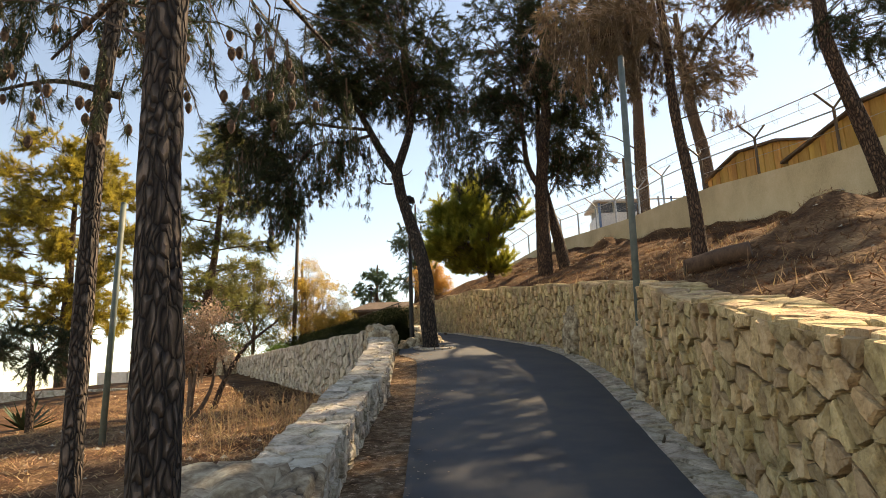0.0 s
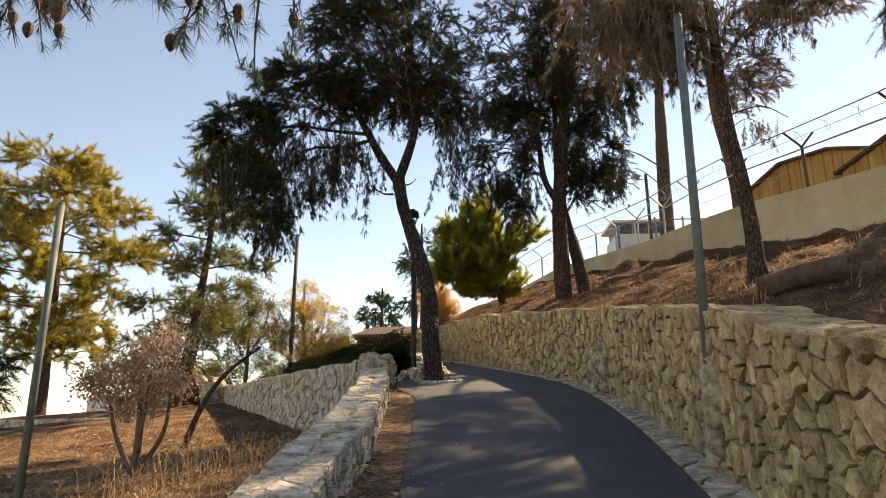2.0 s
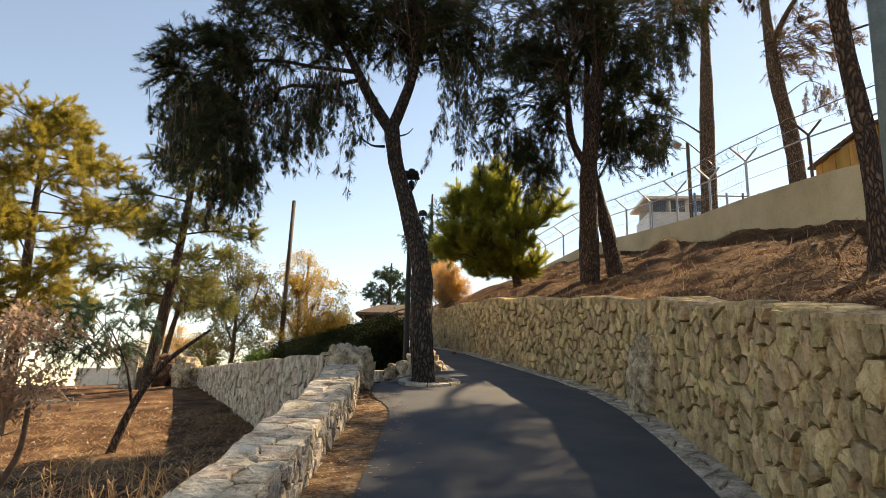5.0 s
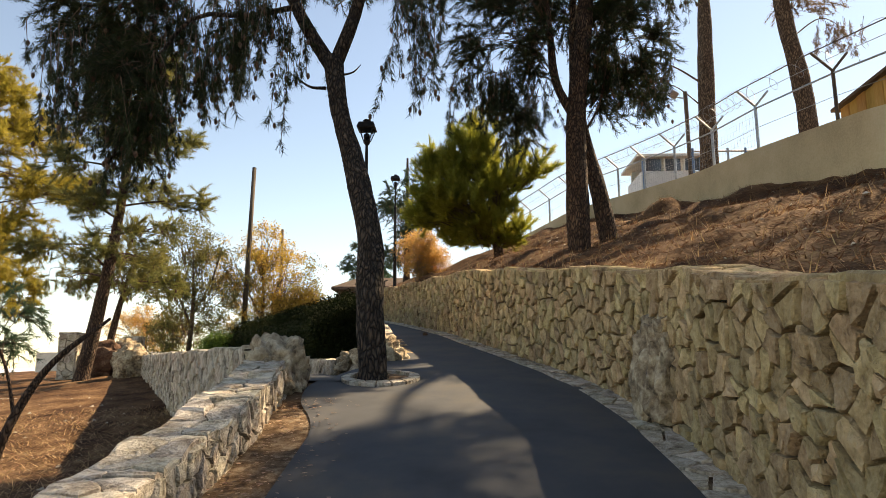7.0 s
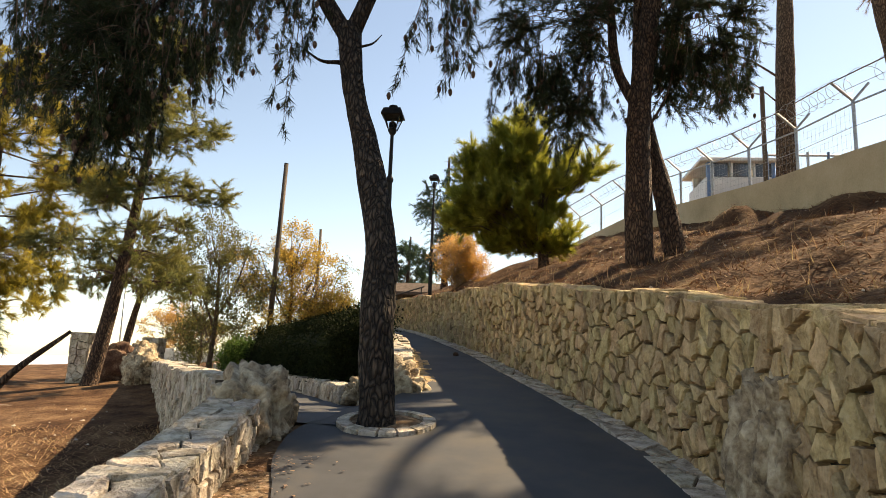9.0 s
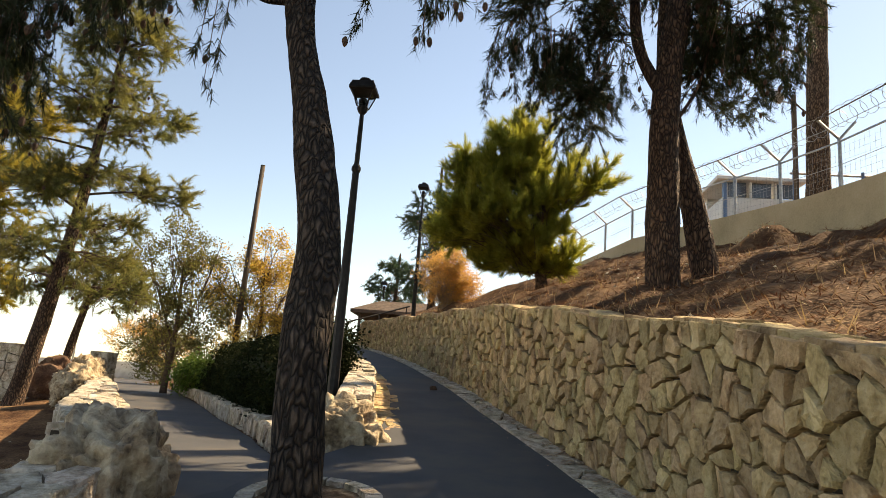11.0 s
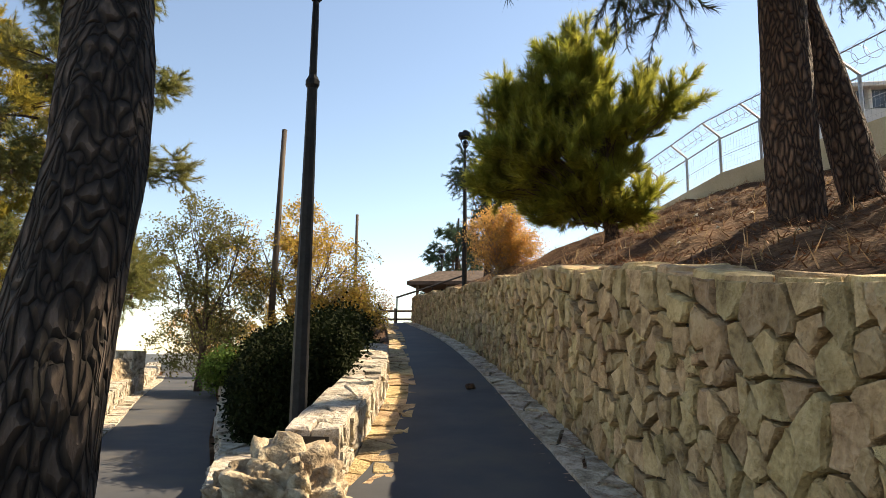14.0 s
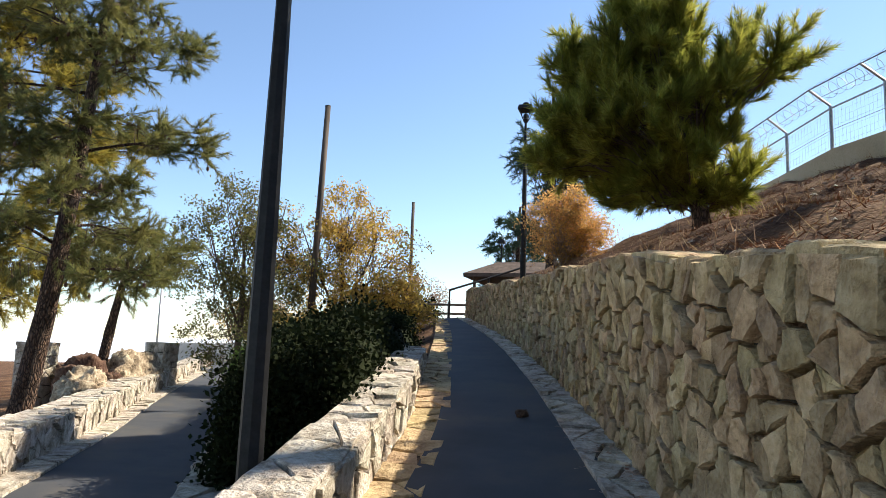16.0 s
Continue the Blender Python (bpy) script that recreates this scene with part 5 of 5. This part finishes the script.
def pole(name, base, top, r0, r1, material, label, category, seg=10):
    t = thing(name, base, label, category)
    part("shaft", Shape().tube([base, top], [r0, r1], seg), material, t, smooth=True)
    part("top_cap", Shape().tube([Vector(top), Vector(top) + Vector((0, 0, 0.02))], [r1 * 1.1, r1 * 0.9], seg), material, t)
    return t


pole("steel_post", (1.30, 9.35, 1.30), (1.37, 9.35, 4.7), 0.043, 0.04, M_POLE, "tall grey-green steel post set in the wall", "post")
pole("steel_post", (-6.1, 11.7, ground_z(-6.1, 11.7) - 0.05), (-6.02, 11.7, 3.7), 0.05, 0.045, M_GREENPOLE, "thin green steel post on the slope", "post")
pole("wooden_pole", (-8.2, 33.0, 2.2), (-8.05, 33.02, 9.2), 0.10, 0.075, M_POSTWOOD, "tall weathered wooden pole without wires", "pole")
pole("wooden_pole", (-11.6, 50.3, 3.0), (-11.6, 50.3, 10.4), 0.10, 0.08, M_POSTWOOD, "distant weathered wooden pole", "pole")
pole("steel_post", (-15.5, 36.5, 0.9), (-15.5, 36.5, 5.2), 0.035, 0.03, M_STEEL, "thin pale post beyond the side path", "post")

# handrail at the crest
hrail = thing("handrail", (-5.58, 36.9, 3.87), "black steel handrail rising beside steps", "railing")
part("top_rail", Shape().tube([(-5.62, 36.7, 4.70), (-4.7, 37.4, 5.1), (-3.6, 38.2, 5.6)], 0.03, 8), M_BLACKMETAL, hrail)
for q in ((-5.6, 36.72, 3.8, 4.70), (-4.6, 37.47, 4.0, 5.13), (-3.7, 38.12, 4.4, 5.55)):
    part("post", Shape().tube([q[:3], (q[0], q[1], q[3])], 0.025, 8), M_BLACKMETAL, hrail)
cfence = thing("low_fence", (-6.6, 39.5, 3.9), "low wooden rail fence across the crest", "fence")
for i in range(4):
    x = -8.2 + i * 0.9
    part("post", Shape().tube([(x, 39.5, 3.7), (x, 39.5, 4.55)], 0.05, 7), M_POSTWOOD, cfence)
for z in (4.15, 4.45):
    part("rail", Shape().tube([(-8.3, 39.5, z), (-5.4, 39.5, z)], 0.04, 7), M_POSTWOOD, cfence)
cb = Vector((-8.3, 41.0, 3.7))
tree("shrub", "dark round shrub beyond the crest", [cb, cb + Vector((0, 0, 0.3)), cb + Vector((0, 0, 0.6))], [0.04, 0.03, 0.02], [], [(cb + Vector((0, 0, 0.6)), (1.3, 0.8, 0.55), 60, cb)], M_TWIG, M_HEDGE_SHADED, LEAF, 90, "bush", tufts=14, cluster=0.3)

# pavilion
pv = thing("pavilion", (-5.0, 47, 3.9), "low pavilion with a wide brown overhanging roof", "building")
part("roof", Shape().add([(-7.4, 45, 6.15), (-2.4, 45, 6.15), (-2.4, 50, 6.15), (-7.4, 50, 6.15), (-6.2, 46.2, 6.75), (-3.6, 46.2, 6.75), (-3.6, 48.8, 6.75), (-6.2, 48.8, 6.75), (-7.4, 45, 6.0), (-2.4, 45, 6.0), (-2.4, 50, 6.0), (-7.4, 50, 6.0)],
                         [(0, 1, 5, 4), (1, 2, 6, 5), (2, 3, 7, 6), (3, 0, 4, 7), (4, 5, 6, 7), (8, 9, 1, 0), (9, 10, 2, 1), (10, 11, 3, 2), (11, 8, 0, 3), (11, 10, 9, 8)]), M_ROOF, pv)
part("wall", Shape().box((-5.6, 46.2, 3.7), (-2.8, 49, 6.0)), M_PLASTER, pv)
for x, y in ((-7.0, 45.4), (-5.6, 45.4), (-4.0, 45.4), (-2.8, 45.4)):
    part("column", Shape().tube([(x, y, 3.7), (x, y, 6.02)], 0.07, 8), M_POSTWOOD, pv)

# plaster wall with fence
pw = Shape()
yy = np.arange(2, 40.1, 0.5)
for y in yy:
    x, t = fence_x(y), 0.6
    zb = hill_z(x, y) - 0.8
    zt = hill_z(x, y) + fence_h(y)
    pw.v += [(x, y, zb), (x, y, zt), (x + t, y, zt + 0.01), (x + t, y, zb)]
for i in range(len(yy) - 1):
    for k in range(4):
        a, b = i * 4 + k, i * 4 + (k + 1) % 4
        pw.f.append((a, a + 4, b + 4, b))
pw.f += [(0, 1, 2, 3), tuple(len(yy) * 4 - 4 + k for k in (3, 2, 1, 0))]
tagged(new("wall_6", pw.mesh("wall_6", M_PLASTER)), "long beige plastered boundary wall stepping up the hillside", "wall", kind="structure")
fence_top = lambda y: hill_z(fence_x(y), y) + fence_h(y)
fn = thing("security_fence", (fence_x(26), 26, fence_top(26)), "steel security fence with Y-shaped posts and razor wire", "fence")
py = [9.5, 12.4, 15.3, 18.2, 20.8, 23.2, 25.0, 26.6, 28.0, 29.4, 30.8, 32.2, 33.6, 35.0, 36.4]
posts = []
for i, y in enumerate(py):
    x, z = fence_x(y) + 0.12, fence_top(y)
    h = 1.0 if y < 24 else 0.95
    s = Shape().tube([(x, y, z - 0.15), (x, y, z + h)], 0.035, 6)
    part("post", s, M_POSTWOOD if y < 22 else M_STEEL, fn)
    part("arm", Shape().tube([(x, y, z + h), (x - 0.38, y, z + h + 0.36)], 0.026, 6), M_POSTWOOD if y < 22 else M_STEEL, fn)
    if y < 27:
        part("arm", Shape().tube([(x, y, z + h), (x + 0.3, y, z + h + 0.36)], 0.026, 6), M_POSTWOOD if y < 22 else M_STEEL, fn)
    posts.append((x, y, z, h))
for off, hh, r in ((-0.38, 0.36, 0.012), (-0.2, 0.18, 0.006), (0, -0.05, 0.02), (0, -0.5, 0.006)):
    part("wire", Shape().tube([(x + off, y, z + h + hh) for x, y, z, h in posts], r, 4), M_STEEL if hh < 0.3 else M_POSTWOOD, fn)
coil = []
for i in range(len(posts) - 1):
    a, b = posts[i], posts[i + 1]
    n = int(math.dist(a[:2], b[:2]) * (4 if a[1] > 22 else 1.3)) * 12
    for k in range(n):
        f = k / n
        an = 2 * math.pi * k / 12
        coil.append((a[0] + (b[0] - a[0]) * f - 0.2 + 0.2 * math.cos(an), a[1] + (b[1] - a[1]) * f, a[2] + (b[2] - a[2]) * f + a[3] + 0.28 + 0.2 * math.sin(an)))
part("razor_wire", Shape().tube(coil, 0.005, 3, cap=False), M_STEEL, fn)
mesh_wires = Shape()
for i in range(5, len(posts) - 1):
    a, b = posts[i], posts[i + 1]
    for k in range(14):
        f = k / 14
        x, y, z = (a[j] + (b[j] - a[j]) * f for j in range(3))
        mesh_wires.tube([(x, y, z), (x, y, z + 0.9)], 0.0018, 3, cap=False)
    for k in range(1, 7):
        mesh_wires.tube([(a[0], a[1], a[2] + 0.13 * k), (b[0], b[1], b[2] + 0.13 * k)], 0.0018, 3, cap=False)
part("wire_mesh", mesh_wires, M_STEEL, fn)


def hut(y0, y1, h0, h1, depth, label):
    """Wooden shed behind the plaster wall, built of upright boards."""
    zb = fence_top((y0 + y1) / 2) - 0.3
    x0 = fence_x((y0 + y1) / 2) + 0.55
    t = thing("wooden_shed", (x0, y0, zb), label, "shed", "wooden sheds")
    fxl = lambda y: fence_x(y) + 0.5
    n = int((y1 - y0) / 0.2)
    zt = lambda f: zb + h0 + (h1 - h0) * (1 - abs(2 * f - 1))
    for i in range(n):
        f0, f1 = i / n, (i + 1) / n
        ya, yb = y0 + (y1 - y0) * f0 + 0.005, y0 + (y1 - y0) * f1 - 0.005
        o = 0.02 * (i % 2)
        xa, xb = fxl(ya) - o, fxl(yb) - o
        vs = [(xa, ya, zb - 0.2), (xb, yb, zb - 0.2), (xb, yb, zt(f1)), (xa, ya, zt(f0)), (xa + 0.05, ya, zb - 0.2), (xb + 0.05, yb, zb - 0.2), (xb + 0.05, yb, zt(f1)), (xa + 0.05, ya, zt(f0))]
        part("board", Shape().add(vs, [(0, 3, 2, 1), (4, 5, 6, 7), (0, 1, 5, 4), (1, 2, 6, 5), (2, 3, 7, 6), (3, 0, 4, 7)]), M_PLANK, t)
    for ye in (y0, y1):
        for i in range(int(depth / 0.2)):
            xa = fxl(ye) + 0.06 + i * 0.2
            part("board", Shape().box((xa, ye - 0.03 - 0.02 * (i % 2), zb - 0.2), (xa + 0.19, ye + 0.03 - 0.02 * (i % 2), zb + h0)), M_PLANK, t)
    ym = (y0 + y1) / 2
    rf = Shape()
    for dz in (0.0, 0.06):
        for y, z in ((y0 - 0.12, zb + h0 - 0.02), (ym, zb + h1), (y1 + 0.12, zb + h0 - 0.02)):
            rf.v += [(fxl(y) - 0.12, y, z + dz), (fxl(y) + depth, y, z + dz)]
    rf.f = [(6, 8, 9, 7), (8, 10, 11, 9), (0, 1, 3, 2), (2, 3, 5, 4), (0, 2, 8, 6), (2, 4, 10, 8), (1, 7, 9, 3), (3, 9, 11, 5), (0, 6, 7, 1), (4, 5, 11, 10)]
    part("roof", rf, M_ROOF, t)


hut(17.9, 21.2, 0.85, 1.15, 2.0, "low honey-coloured wooden shed behind the wall")
hut(12.2, 17.6, 0.95, 1.3, 2.6, "taller honey-coloured wooden shed with a brown roof")

# guard booth
bt = thing("guard_booth", (7.4, 33, 7.4), "small white booth with dark windows and blue corner posts", "booth")
part("body", Shape().box((6.15, 32.4, 7.2), (8.3, 34.5, 8.72), bevel=0.02), M_WHITEPAINT, bt)
part("roof", Shape().box((5.95, 32.2, 9.2), (8.5, 34.7, 9.32), bevel=0.02), M_WHITEPAINT, bt)
for x in (6.3, 7.0, 7.7):
    w = part("window", Shape().box((x, 32.42, 8.74), (x + 0.55, 32.46, 9.18)), M_DARKGLASS, bt)
    part("frame", Shape().box((x - 0.05, 32.38, 8.72), (x, 32.48, 9.2)), M_WHITEPAINT, w)
for x in (6.18, 8.2):
    part("corner_post", Shape().box((x, 32.36, 7.2), (x + 0.1, 32.5, 9.2)), M_BLUEPAINT, bt)
part("back", Shape().box((6.25, 34.2, 8.7), (8.2, 34.4, 9.2)), M_WHITEPAINT, bt)
gate = thing("metal_railing", (8.6, 31.5, 7.6), "blue and grey steel railing by the booth", "railing")
for i in range(8):
    x = 7.0 + i * 0.55
    part("post", Shape().tube([(x, 29.5, 7.0), (x, 29.5, 8.6)], 0.04, 6), M_BLUEPAINT if i % 3 == 0 else M_STEEL, gate)
part("rail", Shape().tube([(6.9, 29.5, 8.5), (11, 29.5, 8.5)], 0.03, 6), M_STEEL, gate)
fl = thing("floodlight", (6.25, 27.6, 7.2), "grey floodlight on a wooden pole behind the fence", "floodlight")
part("pole", Shape().tube([(6.25, 27.6, 6.8), (6.25, 27.6, 9.7)], 0.06, 8), M_POSTWOOD, fl)
part("bracket", Shape().tube([(6.25, 27.6, 9.5), (5.95, 27.5, 9.5)], 0.02, 6), M_STEEL, fl)
part("lamp_head", Shape().box((-0.14, -0.09, -0.11), (0.14, 0.09, 0.11), m=pose(5.85, 27.5, 9.6, 35, 15, 30), bevel=0.02), M_STEEL, fl)

# stone terrace wall on the lower slope
tw = Shape()
trr = random.Random(91)
terrace = thing("terrace_wall", (-12, 24, 0.4), "low terrace wall of rough stones on the lower slope", "wall")
part("core", Shape().box((-17, 24.05, -0.6), (-9.0, 24.4, 1.1)), M_MORTAR, terrace)
for poly in scatter_cells(-17, -9.0, -0.4, 1.15, 0.32, 0.24, 0.008, trr, 0.6):
    vs, fs = stone(poly, lambda u, v, d: (u, 24.05 - d, v), trr, 0.05)
    tw.add(vs, fs)
for poly in scatter_cells(-17, -9.0, 0, 0.36, 0.35, 0.2, 0.008, trr, 0.5):
    vs, fs = stone(poly, lambda u, v, d: (u, 24.05 + v, 1.1 + d), trr, 0.04)
    tw.add(vs, fs)
part("rubble", tw, M_PALE_J, terrace, kind="stuff")

# felled log on the slope
lg = thing("felled_log", (2.6, 10.1, ground_z(2.6, 10.1)), "dark felled log lying across the slope", "log")
zl = [ground_z(2.25, 10.3) + 0.1, ground_z(2.95, 9.9) + 0.1]
part("bark", Shape().tube(curve([(2.25, 10.3, zl[0]), (2.6, 10.12, (zl[0] + zl[1]) / 2 + 0.02), (2.95, 9.9, zl[1])], 10), [0.12] * 11, 14, 0.2), M_LOG, lg, smooth=True)
part("sawn_end", Shape().tube([(2.25, 10.3, zl[0]), (2.235, 10.31, zl[0])], 0.105, 14), M_POSTWOOD, lg)

# ---- small growth and litter ----


def litter(name, label, n, where, length, width, lift, material, seed, upright=0.15):
    r = np.random.RandomState(seed)
    out = []
    while len(out) < n:
        x, y = where(r)
        z = ground_z(x, y)
        a, e = r.rand() * 6.283, r.rand() * upright
        d = np.array([math.cos(a) * math.cos(e), math.sin(a) * math.cos(e), math.sin(e)]) * length * (0.5 + r.rand())
        w = np.array([-math.sin(a), math.cos(a), 0]) * width
        o = np.array([x, y, z + lift])
        out.append([o - w, o + w, o + d])
    ob = new(name, tri_mesh(name, np.array(out), material))
    return tagged(ob, label, "litter", kind="stuff")


def on_hill(r):
    y = 4 + 30 * r.rand()
    a = wall_x(y) + 0.55
    return a + (fence_x(y) - a - 0.1) * r.rand() ** 1.3, y


def on_slope(r):
    y = 5 + 17 * r.rand()
    return left_foot(y) - 0.6 - 7 * r.rand() ** 1.4, y


litter("pine_straw", "fallen brown pine needles on the bank", 26000, on_hill, 0.14, 0.006, 0.012, M_NEEDLEFALL, 1, 0.35)
litter("dry_grass", "bleached dry grass on the bank", 3500, on_hill, 0.17, 0.006, 0.0, M_STRAW, 2, 1.2)
litter("pine_straw", "fallen brown needles on the lower slope", 14000, on_slope, 0.12, 0.006, 0.012, M_NEEDLEFALL, 3, 0.4)
litter("dry_grass", "straw-coloured dry grass flattened on the lower slope", 22000, on_slope, 0.13, 0.008, 0.004, M_STRAW, 5, 0.5)


def weeds(r):
    y = 9 + 6 * r.rand()
    return left_foot(y) - 0.7 - 2.2 * r.rand(), y


ws = np.random.RandomState(9)
wt = Shape()
for _ in range(170):
    x, y = weeds(ws)
    z, h = ground_z(x, y), 0.2 + 0.35 * ws.rand()
    a, b = ws.randn() * 0.06, ws.randn() * 0.06
    wt.tube([(x, y, z - 0.02), (x + a * 0.5, y + b * 0.5, z + h * 0.6), (x + a, y + b, z + h)], [0.005, 0.004, 0.002], 3)
    for k in range(5):
        f = 0.4 + 0.6 * ws.rand()
        o = np.array([x + a * f, y + b * f, z + h * f])
        wt.tube([tuple(o), tuple(o + np.array([ws.randn() * 0.05, ws.randn() * 0.05, 0.06]))], [0.003, 0.006], 3)
tagged(new("dry_weeds", wt.mesh("dry_weeds", M_STRAW)), "dry brown weed stalks on the shaded slope", "weeds", kind="stuff")
ps = Shape()
pr = random.Random(4)
for _ in range(900):
    if pr.random() < 0.5:
        y = pr.uniform(3, 30)
        x = pr.uniform(wall_x(y) + 0.6, fence_x(y))
    else:
        y = pr.uniform(5, 24)
        x = left_foot(y) - 0.6 - pr.random() * 6
    s = 0.012 + 0.04 * pr.random() ** 3
    z = ground_z(x, y)
    ps.add([(x + s * pr.uniform(-1, 1) * 0.4 + dx * s, y + dy * s, z + dz * s * 0.8) for dx, dy, dz in ((1, 0, 0), (0, 1, 0.1), (-1, 0, 0), (0, -1, 0.1), (0.1, 0.1, 1))], [(0, 1, 4), (1, 2, 4), (2, 3, 4), (3, 0, 4)])
tagged(new("pebbles", ps.mesh("pebbles", M_PALE_J)), "scattered pale pebbles on the earth", "stones", kind="stuff")
lr = np.random.RandomState(12)
ll = []
for _ in range(2600):
    y = 3 + 20 * lr.rand()
    if y < 16:
        x = left_foot(y) + 0.05 + abs(lr.randn()) * 0.28
    else:
        x = wall_x(y) - 0.05 - abs(lr.randn()) * 0.15
    ll.append((x, y, path_z(y) + 0.045))
ld = [(lr.randn() * 0.3, lr.randn() * 0.3, 1) for _ in ll]
lq = np.zeros((len(ll), 4, 3))
for i, (p, d) in enumerate(zip(ll, ld)):
    a, s = lr.rand() * 6.28, 0.012 + 0.02 * lr.rand()
    c, q = math.cos(a) * s, math.sin(a) * s
    lq[i] = [(p[0] - c, p[1] - q, p[2] + 0.004 * lr.rand()), (p[0] + q * 0.5, p[1] - c * 0.5, p[2] + 0.008 * lr.rand()), (p[0] + c, p[1] + q, p[2] + 0.004), (p[0] - q * 0.5, p[1] + c * 0.5, p[2] + 0.006)]
tagged(new("fallen_leaves", tri_mesh("fallen_leaves", lq, M_BROWNLEAF)), "small dry leaves scattered along the path edges", "leaves", kind="stuff")
dl = boulder("pine_cone", (-1.08, 23.25, path_z(23.25) + 0.055), (0.05, 0.06, 0.04), 33, M_CONE, "dark fallen pine cone on the asphalt", 0, 0.3, "cone")

# far haze round the place: a ring whose emission paints the haze's brightness
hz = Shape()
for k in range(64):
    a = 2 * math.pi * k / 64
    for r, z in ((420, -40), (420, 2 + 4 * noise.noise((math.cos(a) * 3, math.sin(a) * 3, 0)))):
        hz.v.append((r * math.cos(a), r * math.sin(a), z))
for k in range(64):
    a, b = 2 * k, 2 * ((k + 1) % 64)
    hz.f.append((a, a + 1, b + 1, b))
tagged(new("backdrop", hz.mesh("backdrop", M_HAZE_GLOW)), "hill-shaped ring glowing pale as bright haze on the horizon", "backdrop", kind="structure")

# ---- single stones of the walls ----
for owner, vs, fs, material in stone_jobs:
    part("stone", Shape().add(vs, fs), material, owner)
